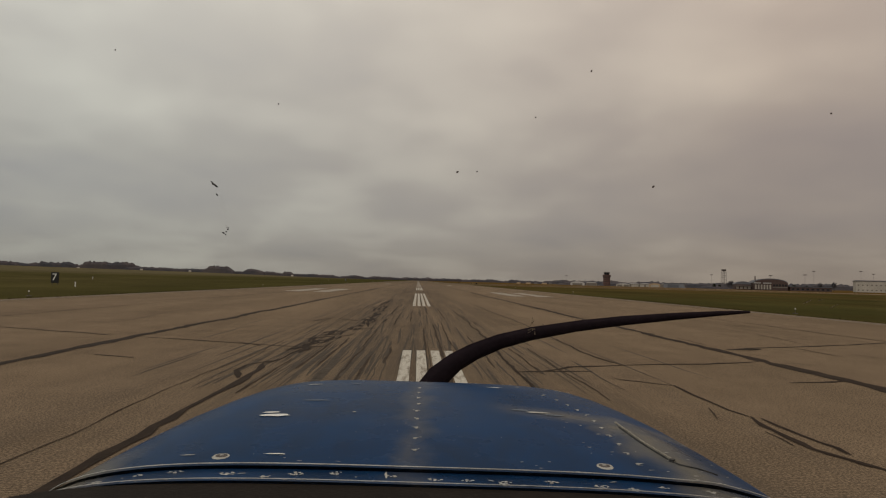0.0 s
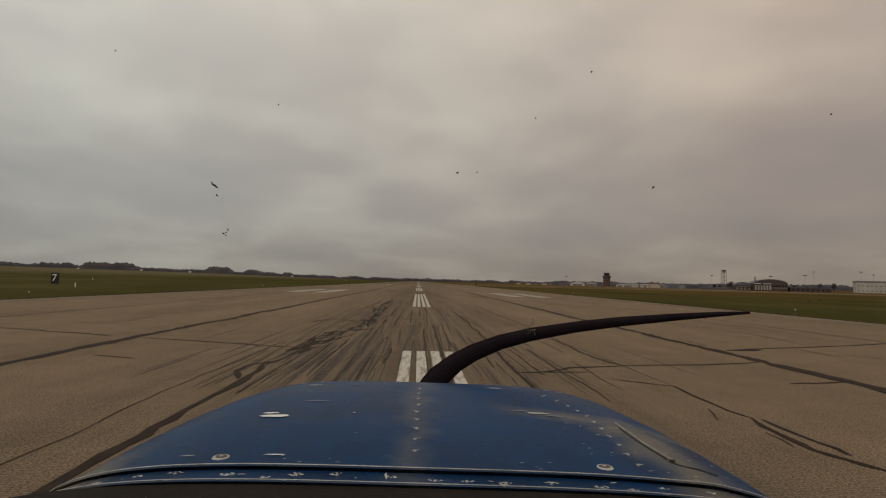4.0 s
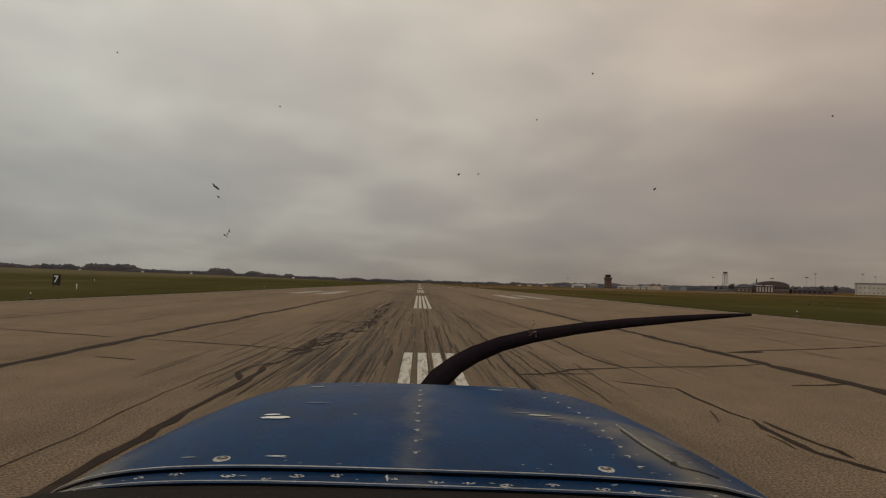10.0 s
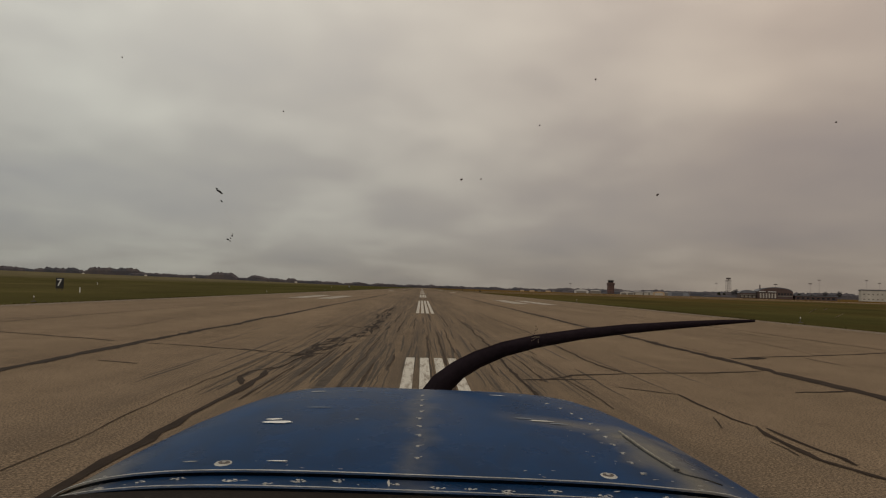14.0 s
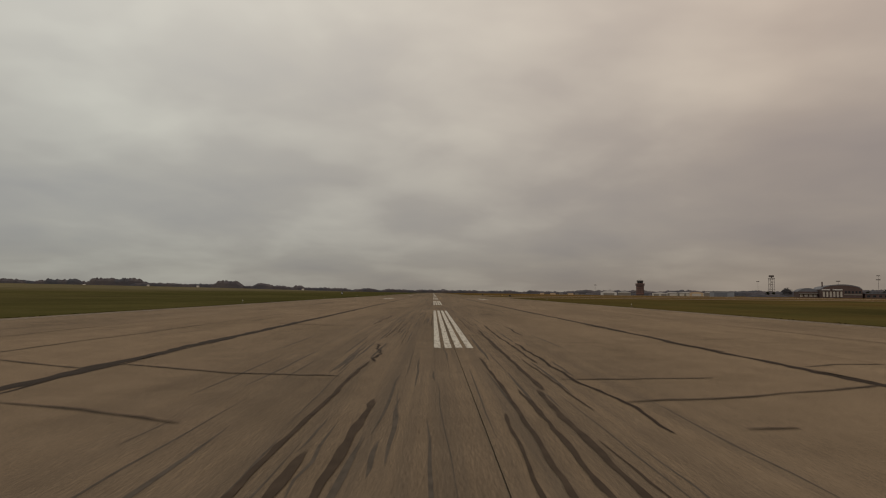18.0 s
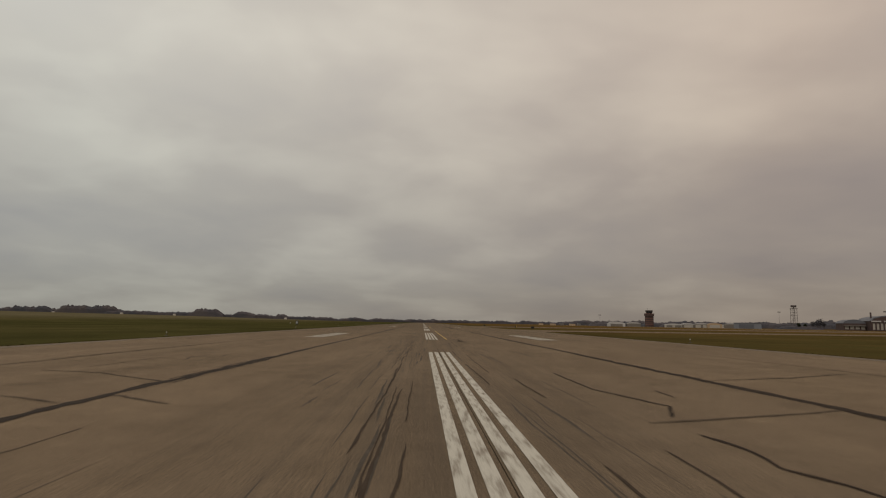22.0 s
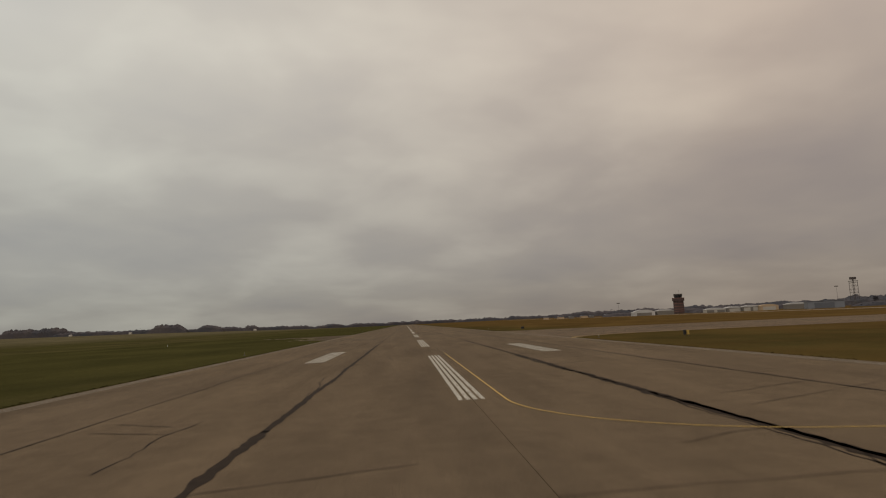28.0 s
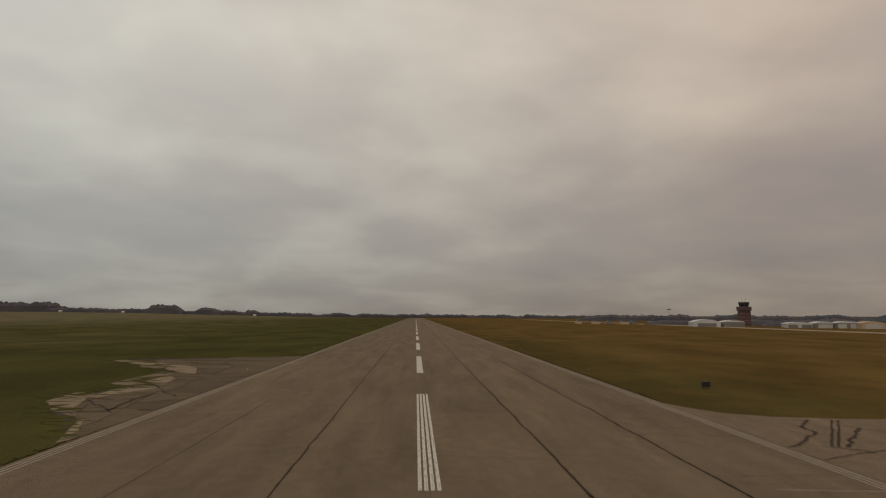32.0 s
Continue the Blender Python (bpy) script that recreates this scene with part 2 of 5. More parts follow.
def worn_white(t, bsdf, where):
    geo = t.add("ShaderNodeNewGeometry").outputs["Position"]
    worn = t.noise(t.stretched(geo, 9.0, 1.2, 1), 1.0, 6, 0.72)
    grit = t.noise(geo, 60.0, 3, 0.7)
    col = t.ramp(grit, (0.3, (0.42, 0.395, 0.34)), (0.7, (0.58, 0.55, 0.48)))
    col = t.mix(t.ramp(worn, (0.47, (0, 0, 0)), (0.64, (0.9, 0.9, 0.9))), col, (0.19, 0.155, 0.12))
    t.link(col, bsdf.inputs["Base Color"])
    bump(t, bsdf, grit, 0.3, 0.004)


def clear_acrylic(t, bsdf, where):
    bsdf.inputs["Base Color"].default_value = (1, 1, 1, 1)
    bsdf.inputs["Transmission Weight"].default_value = 1.0
    bsdf.inputs["IOR"].default_value = 1.2


ACRYLIC = material("clear_windscreen", clear_acrylic, 0.0, gloss=0.5)
ASPHALT = material("runway_pavement", pavement_build((0.178, 0.132, 0.088), True), 0.95, gloss=0.06)
APRON = material("apron_pavement", pavement_build((0.150, 0.110, 0.074), False), 0.95, gloss=0.06)
PALEPAVE = material("pale_taxiway_concrete", pavement_build((0.25, 0.195, 0.138), False), 0.95, gloss=0.06)
BASE = speckled("pavement_base", (0.12, 0.10, 0.08), rough=0.9)
GRASS = material("spring_grass", grass_build, 0.95, gloss=0.0)
TAR = speckled("crack_tar", (0.031, 0.021, 0.0145), 0.4, 3.0, 30.0, 0.8, relief=0.3, gloss=0.08)
TARDULL = speckled("old_crack_tar", (0.055, 0.040, 0.029), 0.4, 3.0, 30.0, 0.85, relief=0.3, gloss=0.05)
RUBBER = speckled("tyre_rubber", (0.082, 0.068, 0.055), 0.45, 6.0, 40.0, 0.9, gloss=0.04)
PAINT = material("worn_white_paint", worn_white, 0.8, gloss=0.1)
FADED = speckled("faded_white_paint", (0.29, 0.255, 0.21), 0.25, 2.0, 40.0, 0.85, wear=(0.19, 0.15, 0.11), gloss=0.05)
YELLOW = speckled("worn_yellow_paint", (0.46, 0.30, 0.075), 0.25, 3.0, 40.0, 0.7, wear=(0.40, 0.27, 0.12))


def slab_build(dark, light):
    """Old slabs, each weathered to a tone of its own, stained and pitted."""

    def build(t, bsdf, where):
        geo = t.add("ShaderNodeNewGeometry").outputs["Position"]
        each = t.add("ShaderNodeObjectInfo").outputs["Random"]
        stain_of = t.noise(geo, 0.55, 6, 0.65)
        pits = t.noise(geo, 14.0, 4, 0.7)
        tone = t.math("ADD", t.math("MULTIPLY", each, 0.45), t.math("MULTIPLY", stain_of, 0.75))
        col = t.ramp(tone, (0.25, dark), (0.85, light))
        col = t.mix(1.0, col, t.ramp(pits, (0.3, (0.75, 0.75, 0.75)), (0.7, (1.2, 1.2, 1.2))), "MULTIPLY")
        t.link(col, bsdf.inputs["Base Color"])
        bump(t, bsdf, pits, 0.3)

    return build


OLDPAVE = material("old_asphalt", slab_build((0.080, 0.059, 0.039), (0.125, 0.094, 0.063)), 0.95, gloss=0.04)
SLAB = material("old_concrete", slab_build((0.105, 0.078, 0.050), (0.225, 0.172, 0.112)), 0.9, gloss=0.05)
BLUE = material("blue_cowl_paint", blue_paint, 0.3, gloss=0.018)
STEEL = speckled("dull_steel", (0.36, 0.35, 0.33), 0.35, 30, 200, 0.5, 0.6)
BLACK = speckled("black_blade_paint", (0.017, 0.012, 0.015), 0.3, 8, 90, 0.8, gloss=0.03)
TYRE = speckled("tyre", (0.03, 0.03, 0.03), 0.3, 8, 60, 0.8)
VINYL = speckled("dash_vinyl", (0.015, 0.0115, 0.009), 0.3, 10, 180, 0.8, gloss=0.1)
SIGNBLACK = speckled("sign_black", (0.02, 0.02, 0.02), 0.2, 4, 60, 0.5)
HINGE = speckled("worn_hinge_brass", (0.24, 0.22, 0.18), 0.45, 40, 200, 0.5)
FADEDBLUE = speckled("rubbed_blue_paint", (0.13, 0.16, 0.20), 0.3, 30, 200, 0.5)
CHIP = speckled("bare_primer", (0.42, 0.41, 0.37), 0.3, 30, 200, 0.6)
SIGNWHITE = speckled("sign_white", (0.75, 0.75, 0.72), 0.1, 4, 60, 0.5)
BRICK = speckled("brown_brick", (0.082, 0.054, 0.049), 0.3, 0.3, 4, 0.85)
PALE = speckled("pale_cladding", (0.42, 0.38, 0.33), 0.2, 0.1, 3, 0.7)
WHITE = speckled("white_cladding", (0.44, 0.42, 0.405), 0.15, 0.1, 3, 0.6)
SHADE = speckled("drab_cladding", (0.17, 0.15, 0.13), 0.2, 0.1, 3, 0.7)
TAN = speckled("tan_cladding", (0.42, 0.30, 0.19), 0.2, 0.1, 3, 0.7)
TOWERBAND = speckled("red_band", (0.17, 0.085, 0.07), 0.2, 0.3, 4, 0.8)
ROOFGREY = speckled("grey_roof", (0.12, 0.122, 0.138), 0.25, 0.08, 3, 0.6)
DARKMETAL = speckled("weathered_steel", (0.10, 0.085, 0.08), 0.3, 0.5, 6, 0.6, 0.4)
GLASS = speckled("dark_window_glass", (0.02, 0.025, 0.03), 0.2, 0.4, 5, 0.12)
BARK = speckled("bark", (0.075, 0.06, 0.048), 0.3, 1, 10, 0.9)
CLADGREY = speckled("blue_grey_cladding", (0.19, 0.195, 0.215), 0.15, 0.1, 3, 0.6)


def hazy_bare_crowns(t, bsdf, where):
    stand_of = t.noise(where, 0.022, 3)
    grain = t.noise(where, 0.45, 4, 0.65)
    # bluish grey tones: distance haze is mixed into the twigs' colour
    col = t.ramp(stand_of, (0.36, (0.072, 0.074, 0.086)), (0.52, (0.092, 0.084, 0.092)), (0.66, (0.106, 0.094, 0.096)))
    shade = t.ramp(grain, (0.3, (0.68, 0.68, 0.70)), (0.7, (1.22, 1.2, 1.16)))
    t.link(t.mix(1.0, col, shade, "MULTIPLY"), bsdf.inputs["Base Color"])


TWIGS = material("hazy_bare_crowns", hazy_bare_crowns, 0.95, gloss=0.0)
PINES = speckled("dark_evergreens", (0.034, 0.038, 0.022), 0.4, 0.03, 0.6, 0.95, gloss=0.0)
SPECK = speckled("faded_insect_speck", (0.16, 0.13, 0.105), 0.3, 300, 900, 0.8)
INSECT = speckled("dried_insect", (0.030, 0.024, 0.020), 0.3, 300, 900, 0.8)
DRIED = speckled("dried_residue", (0.30, 0.24, 0.17), 0.3, 300, 900, 0.8)
LENS = speckled("lamp_glass", (0.6, 0.58, 0.52), 0.1, 20, 80, 0.2)

# ---------------------------------------------------------------- mesh helpers


def mesh_object(name, bm, mat, smooth=False):
    me = bpy.data.meshes.new(name)
    bmesh.ops.recalc_face_normals(bm, faces=bm.faces)
    bm.to_mesh(me)
    bm.free()
    me.materials.append(mat)
    if smooth:
        for p in me.polygons:
            p.use_smooth = True
    return new(name, me)


def part(name, bm, mat, parent, label="", smooth=False):
    ob = mesh_object(name, bm, mat, smooth)
    ob.parent = parent
    if label:
        ob["label"] = label
    return ob


def raw(name, verts, faces, mat, parent=None):
    me = bpy.data.meshes.new(name)
    me.from_pydata(verts, [], faces)
    me.materials.append(mat)
    ob = new(name, me)
    if parent:
        ob.parent = parent
    return ob


def box(bm, x0, x1, y0, y1, z0, z1, bevel=0.0):
    r = bmesh.ops.create_cube(bm, size=1.0)
    vs = r["verts"]
    for v in vs:
        v.co = ((x0 + x1) / 2 + v.co.x * (x1 - x0), (y0 + y1) / 2 + v.co.y * (y1 - y0), (z0 + z1) / 2 + v.co.z * (z1 - z0))
    if bevel:
        es = list({e for v in vs for e in v.link_edges})
        bmesh.ops.bevel(bm, geom=es, offset=bevel, segments=2, affect="EDGES", profile=0.5)
    return bm


def boxed(*a, bevel=0.0):
    return box(bmesh.new(), *a, bevel=bevel)


def rod(bm, a, b, r0, r1=None, sides=8):
    a, b = Vector(a), Vector(b)
    d = b - a
    m = Matrix.Translation((a + b) / 2) @ d.to_track_quat("Z", "Y").to_matrix().to_4x4()
    bmesh.ops.create_cone(bm, cap_ends=True, segments=sides, radius1=r0, radius2=r0 if r1 is None else r1, depth=d.length, matrix=m)
    return bm


def rodded(*a, **k):
    return rod(bmesh.new(), *a, **k)


def ribbon(points, widths, z):
    """A flat strip along points in the plan: vertices and faces."""
    verts, faces = [], []
    for i, (x, y) in enumerate(points):
        xa, ya = points[max(0, i - 1)]
        xb, yb = points[min(len(points) - 1, i + 1)]
        dx, dy = xb - xa, yb - ya
        n = math.hypot(dx, dy) or 1
        w = widths[i] / 2 if isinstance(widths, list) else widths / 2
        verts += [(x - dy / n * w, y + dx / n * w, z), (x + dy / n * w, y - dx / n * w, z)]
        if i:
            k = 2 * i
            faces.append((k - 2, k - 1, k + 1, k))
    return verts, faces


def crack(rng, a, b, width, wander, step, z, parent, mat, name="tar_seal"):
    """A hand-poured tar line from a to b that wanders and swells."""
    L = math.hypot(b[0] - a[0], b[1] - a[1])
    n = max(3, int(L / step))
    nx, ny = -(b[1] - a[1]) / L, (b[0] - a[0]) / L
    pts, ws, s = [], [], 0.0
    for i in range(n + 1):
        f = i / n
        s = s * 0.78 + rng.gauss(0, wander)
        k = s * math.sin(math.pi * min(1, max(0, f)) * 0.98 + 0.03)
        pts.append((a[0] + (b[0] - a[0]) * f + nx * k, a[1] + (b[1] - a[1]) * f + ny * k))
        ws.append(width * rng.uniform(0.55, 1.5))
    v, f = ribbon(pts, ws, z)
    return raw(name, v, f, mat, parent)


def empty(name, at=(0, 0, 0)):
    e = new(name)
    e.location = at
    return e


# ---------------------------------------------------------------- ground


def rise(x, y):
    """The land climbs gently to the wooded side, far from the runway."""
    f = min(1.0, max(0.0, (-x - 70.0) / 900.0))
    f = f * f * (3 - 2 * f)
    g = min(1.0, max(0.0, (x - 450.0) / 1500.0))
    return 12.5 * f + 14.0 * g * g + (0.25 * noise.noise((x * 0.02, y * 0.02, 0)) if x < -60 or x > 300 else 0.0)


xs = [-4800, -3600, -2800, -2200, -1700, -1300, -1000, -800, -640, -520, -420, -340, -270, -210, -160, -120, -90, -70, -55, -40, -24,
      24, 40, 55, 70, 90, 120, 160, 210, 270, 340, 420, 520, 640, 800, 1000, 1300, 1700, 2200, 2800, 3600, 4800]
ys = [-1500, -800, -400] + list(range(-200, 1000, 40)) + [1000, 1100, 1250, 1450, 1700, 2000, 2400, 2900, 3500, 4200, 4900]
gv = [(x, y, rise(x, y) - 0.045) for y in ys for x in xs]
gf = [(j * len(xs) + i, j * len(xs) + i + 1, (j + 1) * len(xs) + i + 1, (j + 1) * len(xs) + i) for j in range(len(ys) - 1) for i in range(len(xs) - 1)]
ground = raw("ground", gv, gf, GRASS)
tagged(ground, "flat airfield of short green and straw-coloured spring grass", "grass", kind="structure")

# runway: lanes of paving on a dark base
runway = mesh_object("runway", boxed(-23.85, 23.85, -300, 2450, -0.6, -0.03), BASE)
tagged(runway, "wide grooved runway of weathered tan-grey pavement with tarred cracks", "runway", kind="structure")
LANES = (-23.8, -15.24, -7.62, 0.0, 7.62, 15.24, 23.8)
lane_mesh = {}


def lane(x0, x1, y0, y1):
    key = (round(x1 - x0, 2), y1 - y0)
    if key not in lane_mesh:
        bm = boxed(0.008, x1 - x0 - 0.008, 0, y1 - y0, -0.03, 0.0)
        me = bpy.data.meshes.new("paving_lane")
        bm.to_mesh(me)
        bm.free()
        me.materials.append(ASPHALT)
        lane_mesh[key] = me
    ob = new("paving_lane", lane_mesh[key])
    ob.location = (x0, y0, 0)
    ob.parent = runway


for a, b in zip(LANES, LANES[1:]):
    lane(a, b, -300, -60)
    for k in range(10):
        lane(a, b, -60 + 61 * k, 1 + 61 * k)
    lane(a, b, 550, 1200)
    lane(a, b, 1200, 2450)

rng = random.Random(5)
Z1, Z2, Z3, Z4 = 0.004, 0.007, 0.010, 0.013

# tarred joints between the lanes
for x, w in ((-7.62, 0.20), (7.62, 0.22), (-15.24, 0.085), (15.24, 0.085)):
    for k in range(14):
        y0 = -40 + k * 42
        wide = w * rng.choice((0.8, 1.0, 1.25)) * (1.0 if y0 < 400 or x > 10 else 0.6)
        if abs(x) < 10 and y0 < 40:
            wide = w * 1.35
        if x > 10 and y0 > 290:
            wide *= 1.9
        if abs(x) < 10 and 40 < y0 < 400:
            wide *= 1.4
        crack(rng, (x, y0), (x, y0 + 42.3), wide, 0.040, 0.45, Z2, runway, TAR if abs(x) < 10 or y0 > 290 else TARDULL)
    if abs(x) < 10:
        for k in range(44):
            y0 = rng.uniform(26, 400)
            off = rng.choice((-1, 1)) * rng.uniform(0.10, 0.30)
            crack(rng, (x + off, y0), (x + rng.uniform(-0.15, 0.15), y0 + rng.uniform(4, 16)), rng.uniform(0.04, 0.09), 0.05, 0.5, Z2 - 0.001, runway, TAR)
    crack(rng, (x, 548), (x, 1500), w * 0.8, 0.03, 12, Z2, runway, TARDULL)

# cracks with a course of their own
def seal(x0, y0, x1, y1, w=0.06, wander=0.05, tar=TAR):
    crack(rng, (x0, y0), (x1, y1), w, wander, 0.4, Z2, runway, tar)


def course(w, *points, tar=TAR, wander=0.025):
    """One tarred crack that bends through several points of the runway."""
    pts, ws, drift = [], [], 0.0
    for (xa, ya), (xb, yb) in zip(points, points[1:]):
        L = math.hypot(xb - xa, yb - ya)
        n = max(2, int(L / 0.35))
        for i in range(n + (points[-1] == (xb, yb))):
            f = i / n
            drift = drift * 0.7 + rng.gauss(0, wander)
            pts.append((xa + (xb - xa) * f - (yb - ya) / L * drift, ya + (yb - ya) * f + (xb - xa) / L * drift))
            ws.append(w * rng.uniform(0.6, 1.4))
    ws[0], ws[-1] = ws[0] * 0.4, ws[-1] * 0.4
    v, f = ribbon(pts, ws, Z2 + 0.0002 * (len(runway.children) % 8))
    return raw("tar_seal", v, f, tar, runway)


# west side: a long thin crack, a broad poured one with a loop, and the patched tangle where it ends
course(0.015, (-3.75, 3.0), (-3.75, 5.3), (-3.79, 6.7), (-3.88, 8.7), (-3.78, 11.4), (-3.66, 13.3), (-3.74, 17.3), (-3.84, 23.6), (-3.77, 25.8), tar=TARDULL)
course(0.12, (-2.9, 1.5), (-3.05, 5.0), (-3.06, 6.4), (-3.08, 7.1), (-3.11, 8.1), (-3.07, 9.1), (-3.09, 10.4), (-3.17, 11.6))
course(0.07, (-3.17, 11.6), (-2.95, 12.55), (-2.96, 14.1))
course(0.10, (-3.15, 10.0), (-3.40, 10.8), (-3.43, 11.4))
course(0.06, (-3.43, 11.4), (-3.23, 11.8), (-3.10, 12.1))
course(0.09, (-12.9, 18.4), (-12.4, 18.15), (-10.65, 17.4), (-8.36, 16.5))
course(0.09, (-7.56, 16.2), (-5.97, 15.7), (-4.41, 15.1), (-2.92, 14.5))
course(0.03, (-4.85, 15.5), (-4.12, 14.8), (-3.88, 14.5))
course(0.08, (-6.75, 12.5), (-5.79, 12.2))
course(0.05, (-8.3, 15.9), (-9.0, 15.6))
course(0.03, (-10.6, 20.0), (-10.4, 21.8), (-11.3, 28.7), tar=TARDULL)
course(0.08, (-4.3, 23.1), (-3.77, 25.4), (-2.44, 23.8))
tangle = ((-2.93, 13.0), (-2.88, 14.7), (-2.85, 17.1), (-2.62, 19.0), (-2.23, 20.2), (-2.12, 23.5), (-2.30, 29.0), (-2.42, 36.0), (-2.50, 44.0))
for (xa, ya), (xb, yb) in zip(tangle, tangle[1:]):
    for k in range(6):
        f = rng.random()
        x, y = xa + (xb - xa) * f + rng.gauss(0, 0.17), ya + (yb - ya) * f
        L = (yb - ya) * rng.uniform(0.3, 0.9)
        course(rng.uniform(0.05, 0.13), (x, y), (x + rng.gauss(0, 0.12), y + L * 0.5), (x + rng.gauss(0.05, 0.15), y + L), wander=0.05)
    for k in range(2):
        f = rng.random()
        x, y = xa + (xb - xa) * f + rng.gauss(0, 0.1), ya + (yb - ya) * f
        course(rng.uniform(0.08, 0.2), (x - 0.25, y - 0.2), (x + 0.25, y + 0.35), wander=0.06)
# east side: a long crack beside the middle, the cross cracks that meet the joint, and the branching one by the wheel path
course(0.055, (1.57, 8.0), (1.57, 9.8), (1.58, 12.3), (1.69, 17.3), (1.78, 24.1), (1.66, 34.0))
course(0.03, (1.98, 22.7), (1.86, 30.1))
course(0.09, (1.58, 11.2), (2.08, 11.3), (3.06, 11.4))
course(0.10, (1.94, 11.2), (2.41, 11.6), (2.77, 11.95), (3.95, 12.4), (5.94, 12.85), (7.44, 13.5))
course(0.05, (3.92, 12.5), (3.75, 13.8), (3.80, 16.6), (3.87, 20.0), (3.98, 23.3), (3.98, 26.6), (3.79, 32.0), (3.71, 38.5), (3.66, 45.0))
course(0.045, (3.18, 10.6), (3.57, 10.3), (3.99, 10.0), (3.96, 8.8), (3.94, 8.1), (4.03, 7.7))
course(0.075, (4.03, 7.7), (3.94, 7.2), (3.91, 6.7), (3.90, 6.2), (3.95, 5.85), (4.06, 5.5), (4.2, 3.0))
course(0.05, (4.07, 7.6), (4.09, 6.8), (4.13, 6.25), (4.14, 6.0))
course(0.03, (3.71, 8.2), (3.54, 7.5), tar=TARDULL)
course(0.03, (3.73, 6.9), (3.70, 6.3), tar=TARDULL)
course(0.09, (6.3, 10.5), (6.9, 10.6), (7.48, 10.8))
course(0.31, (7.95, 15.9), (8.56, 16.1), (9.1, 16.3))
course(0.12, (8.7, 16.4), (11.07, 17.2), (12.83, 18.0), (14.72, 18.9), (19.0, 20.8))
course(0.05, (8.0, 17.1), (8.06, 19.3))
course(0.035, (11.9, 24.6), (11.88, 21.4), (11.54, 18.8), (11.28, 17.4))
course(0.03, (11.68, 20.7), (12.02, 19.2), (12.01, 17.9))
course(0.035, (10.37, 16.7), (10.30, 15.6), (10.30, 14.5))
course(0.035, (11.13, 15.5), (11.12, 14.3))
course(0.03, (14.85, 29.7), (14.04, 25.5), (14.08, 22.4), tar=TARDULL)
course(0.03, (3.4, 26.4), (3.5, 23.0), tar=TARDULL)
# dark skid streaks beside and over the centre stripe
for x, y0, y1, w in ((-2.45, 11.1, 16.0, 0.05), (-2.15, 11.6, 17.0, 0.05), (-1.6, 9.5, 20.0, 0.035), (-1.29, 9.8, 13.2, 0.04), (-0.92, 12.0, 15.0, 0.05), (-2.8, 8.7, 12.5, 0.035),
                     (-0.05, 8.5, 21.0, 0.055), (0.31, 8.5, 22.8, 0.06), (0.66, 14.3, 23.8, 0.035), (1.22, 11.6, 14.5, 0.04), (1.23, 15.6, 18.6, 0.035), (2.70, 15.5, 18.4, 0.035), (2.02, 11.0, 15.2, 0.035),
                     (2.50, 8.6, 15.3, 0.03), (-0.55, 24.0, 33.0, 0.05), (0.9, 26.0, 36.0, 0.05), (-1.1, 22.0, 29.0, 0.05), (0.2, 30.0, 38.0, 0.05), (-1.5, 28.0, 38.0, 0.06)):
    course(w, (x, y0), (x + rng.gauss(0, 0.03), (y0 + y1) / 2), (x, y1), tar=TARDULL, wander=0.012)
# long skids of the touchdown zone, in the two wheel paths
for x, y0, y1, w in ((-2.0, 75.0, 88.0, 0.09), (-2.25, 84.0, 96.0, 0.07), (-1.63, 75.0, 91.0, 0.10), (0.22, 77.0, 90.0, 0.05), (0.5, 86.0, 97.0, 0.06), (0.75, 79.0, 92.0, 0.07), (1.25, 92.0, 108.0, 0.08), (1.1, 76.0, 92.0, 0.08), (1.8, 96.0, 112.0, 0.07), (1.8, 75.0, 81.0, 0.06)):
    course(w, (x, y0), (x + rng.gauss(0.02, 0.04), (y0 + y1) / 2), (x + rng.gauss(0.05, 0.05), y1), tar=TARDULL, wander=0.012)
for k in range(70):
    x = rng.choice((-2.3, -1.7, -1.2, -0.8, 0.4, 0.9, 1.4, 2.0)) + rng.gauss(0, 0.15)
    y0 = 52 + 170 * rng.random() ** 1.3
    L = rng.uniform(4, 15)
    course(rng.uniform(0.02, 0.05), (x, y0), (x + rng.gauss(0, 0.03), y0 + L / 2), (x + rng.gauss(0, 0.05), y0 + L), tar=TARDULL, wander=0.010)
# cracks further along, stretch by stretch
course(0.045, (-18.78, 104.0), (-18.78, 111.2), (-18.95, 117.0), (-18.6, 126.0), (-18.4, 136.0), (-17.8, 139.0), (-17.4, 146.0), tar=TARDULL)
course(0.07, (-11.7, 96.0), (-11.65, 101.0), (-11.52, 104.2), (-11.55, 110.2), (-11.43, 120.2), (-11.3, 126.0))
course(0.045, (-10.52, 103.5), (-10.15, 105.4), (-9.56, 108.8))
course(0.05, (9.55, 106.7), (11.68, 107.5))
course(0.05, (9.0, 103.7), (11.42, 104.7))
course(0.045, (10.18, 102.8), (10.54, 102.5), (12.28, 102.6))
course(0.06, (-12.59, 139.3), (-10.65, 141.4))
course(0.06, (-10.93, 124.8), (-9.56, 123.9), (-7.7, 122.9))
course(0.06, (-7.16, 126.1), (-5.53, 125.4))
course(0.05, (-15.54, 156.0), (-15.19, 161.9), (-15.27, 172.0))
course(0.045, (-11.64, 154.3), (-11.69, 156.4), (-11.66, 160.3), (-11.18, 163.5))
course(0.055, (-10.06, 151.8), (-10.2, 153.5), (-10.05, 155.1))
course(0.045, (-10.84, 158.3), (-11.7, 161.2))
course(0.06, (-15.54, 188.0), (-15.52, 195.8), (-15.39, 202.2), (-15.1, 215.0))
